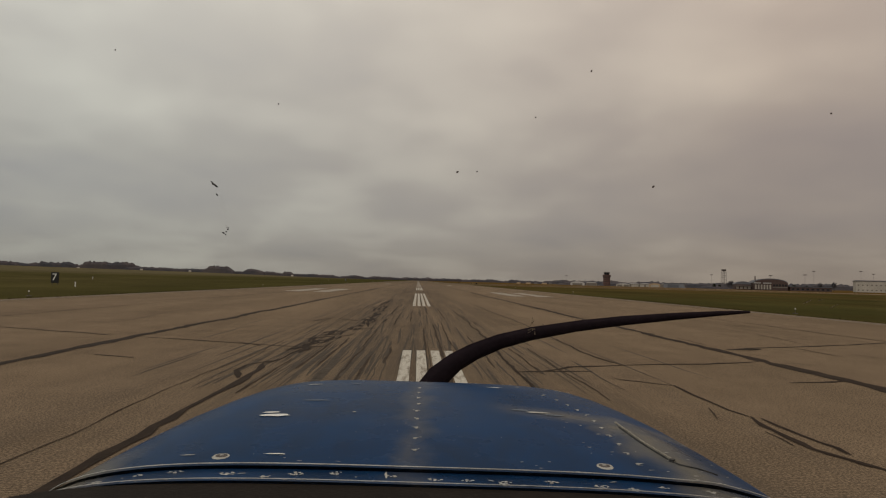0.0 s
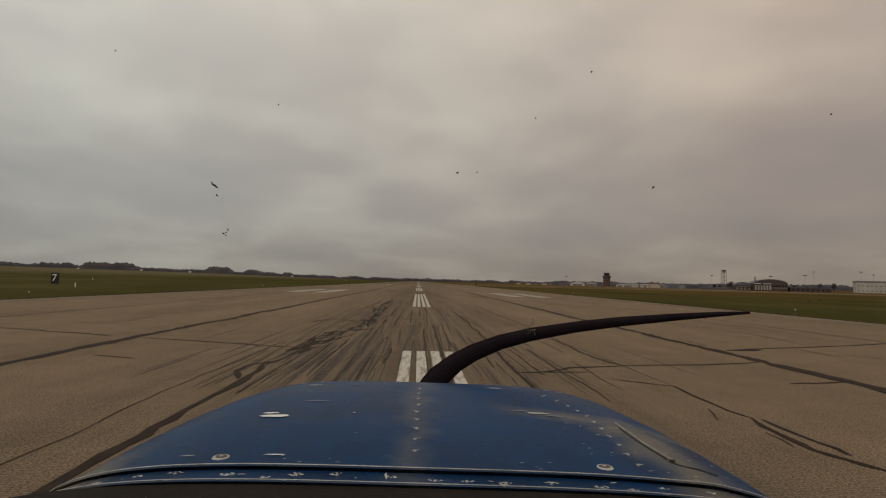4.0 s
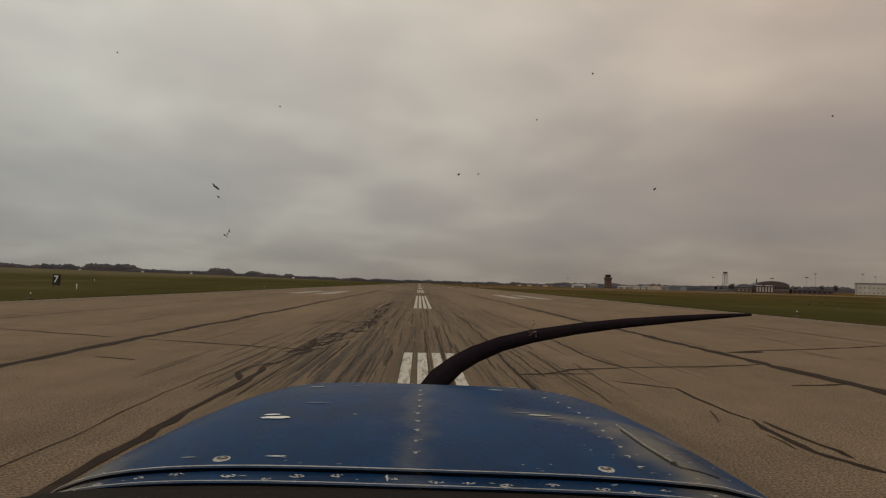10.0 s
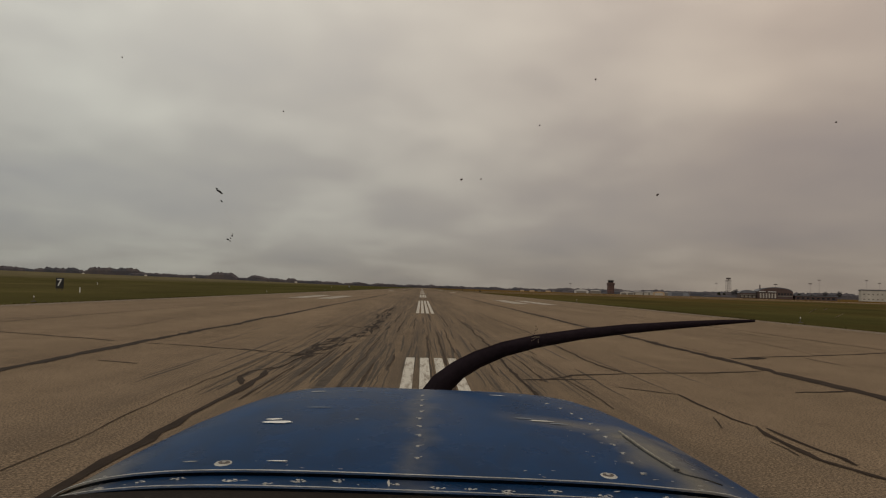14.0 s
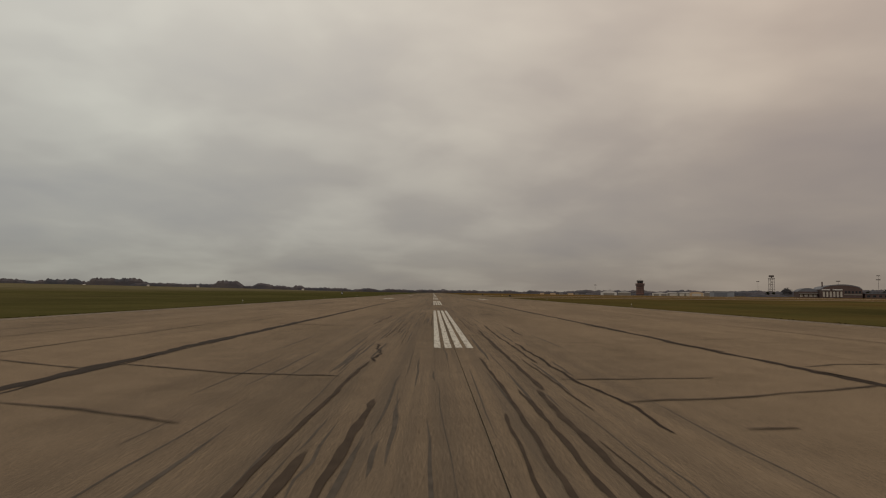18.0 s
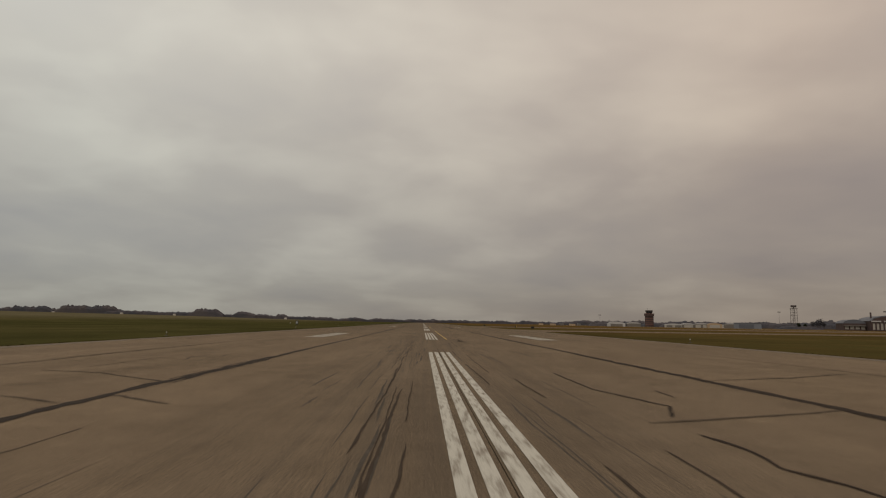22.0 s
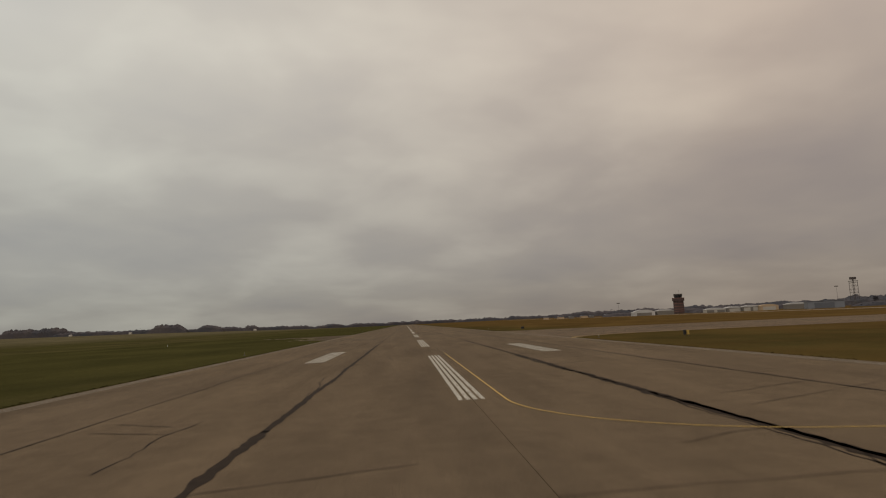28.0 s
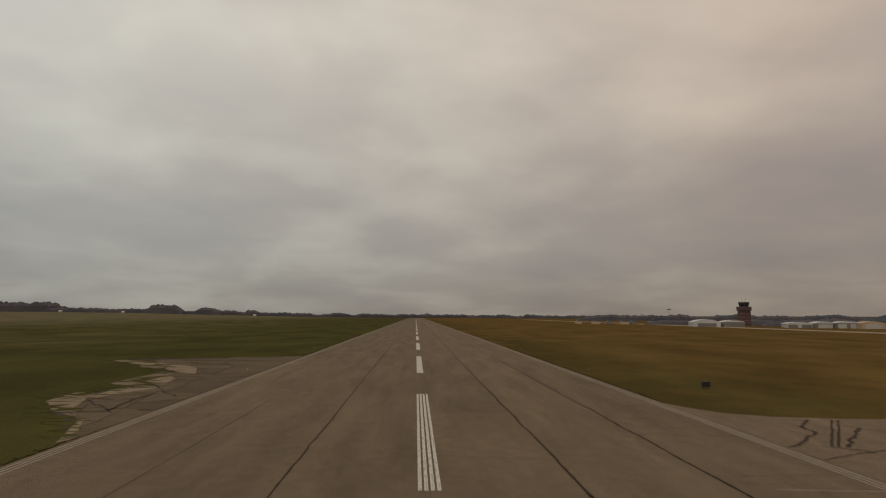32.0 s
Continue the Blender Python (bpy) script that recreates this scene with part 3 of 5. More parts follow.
course(0.045, (-11.98, 184.0), (-11.98, 187.9), (-11.94, 189.9))
course(0.05, (-11.83, 189.1), (-10.41, 188.2), (-10.97, 189.9), (-10.74, 191.5))
course(0.045, (-9.87, 189.0), (-9.82, 190.8), (-10.19, 193.0))
course(0.05, (-11.19, 199.7), (-11.25, 206.0))
course(0.09, (2.3, 64.4), (4.6, 65.3), (7.0, 66.5))
course(0.06, (2.5, 69.2), (2.45, 67.0), (2.4, 64.9), wander=0.06)
course(0.05, (2.67, 70.3), (2.82, 70.5), (3.18, 70.6), (3.44, 70.5))
course(0.08, (-6.96, 73.9), (-6.43, 73.8), (-5.23, 73.1))
course(0.06, (-5.31, 73.0), (-4.67, 72.2))
course(0.06, (-6.85, 74.3), (-6.92, 74.7))
course(0.09, (-9.8, 77.9), (-8.8, 77.4), (-7.6, 77.0))
course(0.08, (-9.16, 82.5), (-6.09, 82.0), (-4.34, 81.2), (-2.07, 81.1))
course(0.05, (4.6, 85.0), (4.25, 80.3))
course(0.05, (4.78, 79.2), (4.67, 76.8), (4.9, 75.3))
course(0.09, (2.1, 74.7), (2.5, 74.7), (4.55, 75.2), (7.2, 76.0))
course(0.06, (2.2, 75.3), (2.33, 74.0))
course(0.07, (2.05, 72.6), (2.5, 72.4))
course(0.05, (3.15, 77.4), (7.17, 78.4), tar=TARDULL)
course(0.09, (-10.5, 95.8), (-7.9, 94.4))
course(0.09, (-7.4, 95.1), (-4.73, 93.9), (-2.43, 93.5))
course(0.09, (-6.9, 90.6), (-5.35, 90.1), (-3.74, 89.3))
course(0.07, (2.08, 101.5), (2.03, 95.8), (2.07, 92.8), (2.23, 90.9), (2.16, 88.9))
course(0.09, (2.23, 90.9), (4.17, 91.4), (6.43, 92.3), (7.9, 93.0))
course(0.08, (1.72, 93.3), (3.1, 93.4), (4.89, 93.7))
course(0.09, (7.94, 95.6), (8.93, 96.2), (10.24, 96.3))
course(0.05, (2.8, 101.8), (7.6, 102.1), tar=TARDULL)
course(0.08, (3.2, 89.1), (3.9, 89.2))
course(0.07, (-2.35, 101.0), (-2.04, 96.0), wander=0.06)
course(0.10, (-9.86, 113.0), (-8.29, 112.4), (-5.41, 110.9), (-3.9, 110.6))
course(0.07, (2.89, 111.6), (2.82, 108.8), (2.71, 107.0), (2.89, 105.2))
course(0.05, (-10.4, 114.4), (-10.2, 116.5))
course(0.09, (-3.64, 112.2), (-3.6, 116.0), (-3.42, 124.0), wander=0.06)
course(0.10, (-13.2, 140.1), (-11.95, 139.4), (-10.97, 140.3))
course(0.08, (-8.72, 136.6), (-5.52, 135.1))
course(0.06, (4.4, 149.0), (5.3, 146.0), (5.45, 137.0), (5.15, 131.3))
course(0.10, (7.77, 137.8), (12.15, 139.7), (16.67, 142.3))
course(0.09, (2.43, 126.8), (3.45, 127.2), (5.75, 128.4), (7.6, 129.2))
course(0.05, (4.96, 129.0), (5.05, 127.9))
course(0.09, (3.5, 126.0), (4.31, 126.6))
course(0.09, (-5.3, 126.0), (-4.95, 125.7), (-4.3, 125.3))
course(0.08, (-13.9, 161.4), (-10.8, 159.0), (-7.63, 156.6))
course(0.09, (-7.28, 152.0), (-6.0, 151.4), (-4.93, 150.7))
course(0.06, (3.36, 156.7), (3.22, 152.4))
course(0.09, (3.17, 152.3), (3.7, 152.4), (6.6, 153.7), (7.6, 154.1))
course(0.07, (4.5, 149.7), (5.2, 149.1))
course(0.10, (7.94, 159.7), (9.57, 160.4), (13.95, 163.1))
course(0.09, (-12.85, 182.7), (-10.51, 182.0), (-7.41, 179.3))
course(0.09, (-9.71, 176.4), (-7.82, 175.3))
course(0.09, (-7.88, 176.9), (-5.82, 175.4))
course(0.07, (3.44, 184.0), (3.42, 178.9), (4.1, 175.8), (3.56, 174.3))
course(0.05, (4.99, 178.8), (4.93, 177.3))
course(0.09, (2.91, 173.6), (5.25, 174.5), (6.99, 175.2), (7.6, 175.6))
course(0.08, (3.27, 172.6), (3.44, 171.4), (3.33, 170.5), (3.51, 169.7), (3.7, 168.5))
course(0.10, (7.45, 181.6), (11.09, 183.0), (14.38, 185.0))
course(0.09, (-11.0, 200.3), (-9.2, 199.4), (-7.96, 198.7))
course(0.10, (-7.3, 196.2), (-5.49, 195.2))
course(0.09, (2.74, 195.8), (4.72, 196.5), (7.19, 197.9))
course(0.10, (-12.7, 225.5), (-7.78, 222.4))
course(0.12, (3.0, 226.5), (2.52, 223.8), (2.40, 219.8), (2.32, 217.8), (2.13, 216.2), (1.89, 215.0), wander=0.06)
course(0.10, (2.42, 219.8), (2.40, 217.4), (2.56, 216.2), (2.8, 214.5), wander=0.06)
course(0.08, (2.75, 221.0), (2.60, 218.5), (2.2, 216.8), (2.5, 215.2), wander=0.07)
course(0.09, (2.41, 218.0), (2.88, 217.5), (5.29, 219.0), (7.5, 220.2))
course(0.08, (2.27, 217.4), (3.29, 218.5))
course(0.08, (2.2, 216.6), (3.2, 216.9))
course(0.10, (5.61, 220.5), (6.48, 220.6))
course(0.07, (2.9, 226.0), (2.8, 233.0), (2.7, 240.0), tar=TARDULL)
course(0.09, (-9.82, 247.6), (-10.1, 249.8), (-9.56, 251.0))
course(0.08, (-9.91, 249.6), (-10.52, 251.3), (-9.47, 251.7))
course(0.07, (-13.0, 258.8), (-10.4, 258.3))
course(0.08, (2.36, 245.7), (4.21, 246.6))
course(0.08, (4.94, 247.8), (4.71, 246.4), (4.32, 245.0), (5.54, 245.7))
course(0.09, (2.16, 244.1), (4.18, 244.9))
course(0.11, (2.57, 244.0), (2.75, 243.3), (2.49, 242.9), (2.15, 243.2), (2.3, 240.5))
course(0.08, (4.46, 256.4), (3.92, 251.7), (4.99, 249.6), (4.9, 247.8))
course(0.08, (-14.2, 342.0), (-11.4, 340.4))
course(0.08, (-14.3, 340.0), (-11.0, 338.7))
course(0.08, (-15.9, 366.9), (-12.2, 364.9))
course(0.09, (6.6, 359.8), (8.25, 360.5), (12.8, 363.7))
seal(13.5, 401.8, 23.2, 406.9, 0.07)
seal(13.2, 428.0, 15.7, 429.3, 0.07)
seal(7.55, 327.0, 7.4, 343.0, 0.40, 0.05)
seal(7.4, 343.0, 7.4, 374.0, 0.26, 0.06)
seal(7.9, 326.5, 7.5, 336.0, 0.08, 0.10)
seal(7.1, 329.0, 7.4, 341.0, 0.07, 0.09)
seal(7.0, 329.2, 7.6, 330.6, 0.06)
seal(4.3, 332.6, 7.1, 333.8)
seal(9.7, 341.0, 14.9, 343.4)
seal(9.2, 337.9, 22.0, 344.2)

# cracks across the lanes, and short loose ends
y = 262.0
while y < 520:
    for x0, x1 in zip(LANES, LANES[1:]):
        if rng.random() < 0.26 or abs(x0 + 3.8) > 12 and rng.random() < 0.2:
            yy = y + rng.uniform(-5, 5)
            a = x0 if rng.random() < 0.75 else x0 + rng.uniform(0.5, 4)
            b = x1 if rng.random() < 0.6 else x1 - rng.uniform(0.5, 4)
            crack(rng, (a, yy), (b, yy + rng.uniform(-1.6, 1.6)), rng.uniform(0.035, 0.07), 0.05, 0.5, Z1, runway, rng.choice((TAR, TAR, TARDULL)))
    y += rng.uniform(9, 17)
for k in range(12):
    x, y = rng.uniform(-14, 14), rng.uniform(262, 430)
    dx, dy = rng.uniform(-0.8, 0.8), rng.uniform(3, 14)
    crack(rng, (x, y), (x + dx, y + dy), rng.uniform(0.035, 0.085), 0.10, 0.5, Z1, runway, rng.choice((TAR, TARDULL)))

# thin hairline cracks, unsealed, mostly along the outer lanes
for k in range(70):
    x = rng.choice((-1, 1)) * rng.uniform(5.5, 22.5)
    y = rng.uniform(48, 170) if k % 3 else rng.uniform(150, 480)
    along = rng.random() < 0.6
    dx, dy = (rng.uniform(-0.4, 0.4), rng.uniform(2, 9)) if along else (rng.uniform(1.5, 6), rng.uniform(-0.6, 1.0))
    crack(rng, (x, y), (x + dx, y + dy), rng.uniform(0.02, 0.045), 0.06, 0.35, Z1 - 0.001, runway, TARDULL, "hairline_crack")

# rubber laid down by landing aircraft, thinning out along the runway
verts, faces = [], []
for k in range(820):
    x = rng.choice((-1, -1, 1)) * rng.gauss(2.1, 0.75) - 0.2 if rng.random() < 0.6 else rng.gauss(-0.5, 1.9)
    y = 9 + 250 * rng.random() ** 2.1
    if x > 0.9 and rng.random() < 0.5:
        continue
    L = rng.uniform(1.0, 7.0)
    slant = rng.gauss(0, 0.012)
    w = rng.choice((0.025, 0.035, 0.05, 0.07)) * rng.uniform(0.7, 1.2)
    n = 5
    pts = [(x + slant * L * i / n + rng.gauss(0, 0.012), y + L * i / n) for i in range(n + 1)]
    ws = [w * m for m in (0.2, 0.8, 1.0, 0.95, 0.7, 0.15)]
    v, f = ribbon(pts, ws, 0.0018 + 0.00003 * (k % 60))
    o = len(verts)
    verts += v
    faces += [tuple(i + o for i in q) for q in f]
marks = raw("tyre_marks", verts, faces, RUBBER)
tagged(marks, "dark rubber streaks left by landing tyres on the runway", "tyre marks", kind="stuff")

# ---------------------------------------------------------------- painted markings


def bars(name, x0, widths, gap, y0, y1, label, group, mat=PAINT):
    """A marking made of thin painted lines side by side."""
    e = empty(name, (x0, y0, 0))
    x = 0.0
    for w in widths:
        nseg = max(2, int((y1 - y0) / 3))
        pts = [(x + w / 2, (y1 - y0) * i / nseg) for i in range(nseg + 1)]
        v, f = ribbon(pts, w, Z3)
        raw("painted_bar", v, f, mat, e)
        x += w + gap
    tagged(e, label, "runway marking", group)
    return e


S0 = 14.3
for k in range(-2, 26):
    far_end = S0 + 60.96 * k
    fresh = k >= 9
    w = (0.20,) * 4 if not fresh else (0.98,)
    bars("centre_stripe", -0.60 if not fresh else -0.54, w, 0.12, far_end - 36.58, far_end,
         "worn white centreline stripe of four thin lines" if not fresh else "solid white centreline stripe on tan pavement", "centreline stripes")
for k, (n, y) in enumerate(((2, 72.6), (1, 225.0), (1, 377.6))):
    for side in (-1, 1):
        for j in range(n):
            xin = 10.97 + j * 3.35
            xa = xin if side > 0 else -xin - 1.83
            bars("touchdown_bar", xa, (0.17,) * 7, 0.107, y, y + 22.86, "white touchdown bar of seven thin painted lines", "touchdown zone bars")
for side in (-1, 1):
    for y0, y1 in ((-60, 170), (170, 400), (400, 640), (640, 1500)):
        bars("edge_line", side * 23.0 - 0.45, (0.11,) * 3, 0.24, y0, y1, "faded white runway edge line of three thin lines", "edge lines", FADED)


def arc(cx, cy, r, a0, a1, n=14):
    return [(cx + r * math.cos(radians(a0 + (a1 - a0) * i / n)), cy + r * math.sin(radians(a0 + (a1 - a0) * i / n))) for i in range(n + 1)]


def yellow_line(points, width=0.16):
    v, f = ribbon(points, width, Z4)
    ob = raw("taxi_line", v, f, YELLOW)
    tagged(ob, "thin worn yellow lead-off line curving off the runway", "taxi line", "taxi lines")


yellow_line([(1.4, y) for y in range(222, 276, 6)] + arc(31.4, 274, 30, 180, 100, 16) + [(90, 306), (255, 312)], 0.12)
yellow_line([(1.4, y) for y in range(384, 350, -6)] + arc(11.4, 343, 10, 180, 258, 14) + [(10.6, 332.9), (16, 330.4), (30, 325), (50, 317), (80, 312.6), (255, 312)], 0.10)

# ---------------------------------------------------------------- taxiways and aprons


def pavement_sheet(name, points, label, mat=APRON, z=-0.012, kind="structure"):
    bm = bmesh.new()
    top = [bm.verts.new((x, y, z)) for x, y in points]
    face = bm.faces.new(top)
    bmesh.ops.recalc_face_normals(bm, faces=[face])
    ex = bmesh.ops.extrude_face_region(bm, geom=[face])
    for v in ex["geom"]:
        if isinstance(v, bmesh.types.BMVert):
            v.co.z = -0.5
    return tagged(mesh_object(name, bm, mat), label, "taxiway", kind=kind)


def fillet(cx, cy, r, a0, a1):
    return arc(cx, cy, r, a0, a1, 10)


# exit taxiway square to the runway, with rounded corners
pavement_sheet("taxiway_1", [(23.87, 288)] + fillet(43, 282, 20, 180, 90)[1:] + [(252, 302), (252, 325)] + fillet(43, 345, 20, 270, 180) + [(23.87, 350)],
                           "tan exit taxiway with rounded grass corners")
# the apron's near side bends round a corner of grass
CORNER = [(23.87, 410.5), (24.4, 412.6), (25.4, 414.4), (27.4, 416.8), (29.6, 418.3), (32.2, 419.7), (37, 421)]
apron = pavement_sheet("apron", CORNER + [(60, 420), (90, 415), (252, 404), (252, 460), (130, 466), (70, 477), (52, 482), (39, 485.4), (35, 485.7), (30, 486.8), (26.7, 488.9), (24.8, 492.4), (23.87, 495)],
                       "wide apron of cracked tan concrete joining the runway")
parallel = pavement_sheet("taxiway_2", [(252, -400), (272, -400), (272, 1900), (252, 1900)], "pale parallel taxiway across the grass", PALEPAVE)


def vein(w, *points):
    """A tarred crack that bends through several points on the apron."""
    for p, q in zip(points, points[1:]):
        crack(rng, p, q, w * 1.3, 0.09 if w > 0.135 or w < 0.125 else 0.02, 0.35, -0.004 + 0.0002 * (int(p[0]) % 9), apron, TAR)


vein(0.16, (15.4, 436.7), (23.5, 440.2), (31.0, 443.9))
vein(0.14, (19.2, 447.2), (20.4, 445.8), (20.1, 442.2), (19.4, 438.6))
vein(0.24, (24.0, 450.7), (22.0, 447.6), (20.4, 445.8))
vein(0.15, (24.3, 454.3), (28.8, 451.4), (32.0, 450.5), (36.5, 450.4))
vein(0.15, (24.2, 461.0), (27.5, 460.2), (30.6, 460.8), (34.2, 461.3), (39.4, 460.6), (43.5, 460.1))
vein(0.34, (46.8, 479.6), (41.0, 470.0), (37.8, 464.6), (36.8, 461.4))
vein(0.34, (56.3, 477.3), (49.0, 467.4), (45.6, 463.6), (38.8, 453.4))
vein(0.18, (35.0, 473.2), (36.0, 469.5), (34.2, 461.3))
vein(0.20, (27.8, 474.6), (33.8, 481.5))
vein(0.14, (36.2, 457.9), (35.0, 452.8))
vein(0.18, (33.4, 451.0), (32.2, 448.2), (30.2, 444.8))
vein(0.16, (41.8, 467.9), (45.3, 467.8), (49.0, 467.0))
vein(0.13, (28.0, 438.7), (29.3, 430.7), (28.9, 422.9))
vein(0.16, (32.6, 440.0), (38.1, 436.9), (46.1, 436.1), (55, 439))
vein(0.16, (33.5, 442.4), (41.1, 441.6), (57.8, 446.6), (80, 449))
vein(0.13, (32.6, 429.1), (33.3, 424.8), (36, 422.3))
vein(0.20, (32.1, 485.2), (29.4, 482.0), (29.1, 479.7), (26.5, 477.0), (23.3, 474.3))
vein(0.22, (20.4, 472.2), (20.6, 469.9), (20.1, 468.3))
vein(0.12, (17.9, 471.5), (20.4, 472.1), (23.3, 474.3))
vein(0.12, (20.6, 469.7), (23.9, 471.2), (29.7, 473.7))
vein(0.13, (34.0, 485.0), (26.9, 474.9))
vein(0.13, (34.5, 484.9), (27.3, 474.8))
vein(0.14, (26.3, 475.0), (27.1, 474.6), (28.3, 472.8))
vein(0.13, (17.0, 466.1), (19.2, 466.9), (22.3, 468.9))
vein(0.12, (33.2, 482.6), (33.6, 481.1), (34.6, 479.7))
vein(0.12, (17.5, 466.4), (17.7, 465.6), (18.0, 464.0))
vein(0.34, (76.2, 481.0), (66.5, 469.0), (62.4, 463.2), (57.0, 457.5), (52.0, 450.9))
vein(0.18, (35.3, 445.2), (39.5, 446.5), (46.5, 447.2), (52.0, 447.7), (70.0, 450.5))
vein(0.20, (52.9, 458.6), (57.0, 457.6), (66.0, 460.0))
vein(0.24, (46.8, 458.1), (43.5, 453.0), (40.7, 448.5))
vein(0.20, (53.8, 463.1), (50.0, 457.2))
vein(0.15, (36.3, 441.0), (36.9, 437.4), (35.0, 431.5), (36.0, 429.2), (35.4, 424.0))
vein(0.14, (38.0, 443.3), (43.4, 445.6), (48.1, 443.8), (58.0, 444.0))
vein(0.15, (29.9, 426.6), (27.7, 424.7), (26.8, 422.4))
vein(0.15, (24.0, 438.6), (25.6, 438.6), (30.0, 440.6), (31.9, 442.0), (36.8, 447.1))
vein(0.16, (58.0, 457.0), (58.5, 450.0), (57.0, 444.0))
vein(0.18, (66.0, 469.0), (72.0, 465.0), (80.0, 466.0))
course(0.07, (17.4, 414.3), (17.0, 412.9), (19.4, 414.1), (22.1, 415.2))
course(0.06, (22.7, 423.4), (23.6, 423.7))
for k in range(40):
    x = rng.uniform(40, 110)
    yy = rng.uniform(428, 482 - 0.16 * (x - 40))
    crack(rng, (x, yy), (x + rng.uniform(-9, 9), yy + rng.uniform(-4, 4)), rng.uniform(0.12, 0.24), 0.20, 0.6, -0.006, apron, TAR)

v, f = ribbon([(13.2, 434.4), (18.8, 439.6), (23.6, 444.0), (28.8, 448.0), (33.4, 451.0), (44, 455), (70, 458)], 0.08, Z4)
tagged(raw("taxi_line", v, f, FADED), "pale faded guide line crossing the cracked apron", "taxi line", "taxi lines")
v, f = ribbon([(17.2, 465.1), (22.5, 464.6), (27, 464.4)], 0.08, Z4)
tagged(raw("taxi_line", v, f, FADED), "pale faded guide line crossing the cracked apron", "taxi line", "taxi lines")

# two yellow border lines round the grass corner of the apron
for off, wide in ((0.35, 0.22), (0.85, 0.22)):
    v, f = ribbon([(x - off * (0.85 if x < 30 else 0.3), y + off * (0.3 if x < 25 else 0.7)) for x, y in CORNER + [(60, 420.4)]], wide, Z3)
    tagged(raw("taxi_border", v, f, YELLOW), "yellow painted border round a grass corner", "taxi line", "taxi lines")

# broken old pavement in the grass
REACH = ((478, 24.4), (482, 27), (487, 30), (490, 32.6), (495, 35.4), (500, 38.8), (502, 39.0), (504, 36), (509, 36.2), (511, 33.6), (514, 37.4), (518, 37.2), (526, 38.6), (532, 42), (538, 45.6), (544, 51), (549, 54), (554, 59), (556, 50), (558, 37), (560, 30), (563, 24.2))


def reach(y):
    """How far the old pavement runs out from the runway's middle."""
    for (ya, xa), (yb, xb) in zip(REACH, REACH[1:]):
        if ya <= y <= yb:
            return xa + (xb - xa) * (y - ya) / (yb - ya)
    return 24.2


old = pavement_sheet("old_pavement", [(-23.87, 477.5)] + [(-23.9 - (x - 23.9) * 0.96, y) for y, x in REACH] + [(-23.87, 563.5)],
                     "strip of old broken pavement sinking into the grass", TARDULL, -0.035)
rows = [478.5 + 84 * (k / 14) + (rng.uniform(-1.6, 1.6) if 0 < k < 14 else 0) for k in range(15)]
knots = []
for y in rows:
    far = reach(min(562.9, max(478.1, y)))
    n = 4
    knots.append([(-23.9 - (far - 23.9) * (0, 0.34, 0.60, 0.82, 1.0)[j] + (rng.uniform(-1.3, 1.0) if 0 < j else 0), y + (rng.uniform(-2.2, 2.2) if j else 0)) for j in range(n + 1)])
for i in range(14):
    for j in range(4):
        ring = [knots[i][j], knots[i][j + 1], knots[i + 1][j + 1], knots[i + 1][j]]
        if j == 3 and rng.random() < 0.15:
            continue
        cx, cy = sum(p[0] for p in ring) / 4, sum(p[1] for p in ring) / 4
        bm = bmesh.new()
        top = []
        tilt = rng.uniform(-0.02, 0.02)
        for m in range(4):
            (xa, ya), (xb, yb) = ring[m], ring[(m + 1) % 4]
            for f in (0.0, 0.35, 0.68):
                wob = 0 if f == 0 else rng.gauss(0, 0.30)
                x, y = xa + (xb - xa) * f, ya + (yb - ya) * f + wob
                gap = 0.95 if f == 0 else 0.965
                top.append(bm.verts.new(((x - cx) * gap, (y - cy) * gap, tilt * (x - cx) * 0.3)))
        face = bm.faces.new(top)
        ex = bmesh.ops.extrude_face_region(bm, geom=[face])
        for w in ex["geom"]:
            if isinstance(w, bmesh.types.BMVert):
                w.co.z = -0.12
        ob = part("broken_slab", bm, SLAB if j == 3 or j == 2 and rng.random() < 0.6 else OLDPAVE, old)
        ob.location = (cx, cy, -0.012 + rng.uniform(-0.008, 0.006))
for w, *line in ((0.22, (-32.0, 489.6), (-27.7, 490.2), (-28.5, 494.2), (-29.0, 502.7)), (0.16, (-33.3, 496.0), (-33.2, 497.6), (-27.0, 489.6)), (0.20, (-36.3, 516.7), (-29.5, 506.2), (-25.3, 499.6))):
    for p, q in zip(line, line[1:]):
        crack(rng, p, q, w, 0.12, 0.5, 0.012, old, TAR)
for k in range(8):
    x, yy = rng.uniform(-34, -25), rng.uniform(500, 552)
    crack(rng, (x, yy), (x + rng.uniform(-6, 6), yy + rng.uniform(-3, 6)), 0.16, 0.12, 0.5, 0.012, old, TAR)

# sods of grass that have grown over the slabs' outer edge and along their joints
verts, faces = [], []
sod = random.Random(23)
for k in range(150):
    y = sod.uniform(479, 562)
    out = reach(y) - 23.9
    if k % 3:
        x, lx, ly = -23.9 - out * sod.uniform(0.80, 1.06), sod.uniform(0.8, 2.6), sod.uniform(0.25, 0.9)
    else:
        x, lx, ly = -23.9 - out * sod.uniform(0.35, 0.9), sod.uniform(0.6, 2.4), sod.uniform(0.08, 0.25)
    turn = sod.gauss(0, 0.35)
    o = len(verts)
    for i in range(13):
        a = i * 2 * math.pi / 13
        p, q = lx * math.cos(a) * sod.uniform(0.5, 1.15), ly * math.sin(a) * sod.uniform(0.5, 1.15)
        verts.append((x + p * math.cos(turn) - q * math.sin(turn), y + p * math.sin(turn) + q * math.cos(turn), -0.02))
    verts.append((x, y, 0.035))
    faces += [(o + i, o + (i + 1) % 13, o + 13) for i in range(13)]
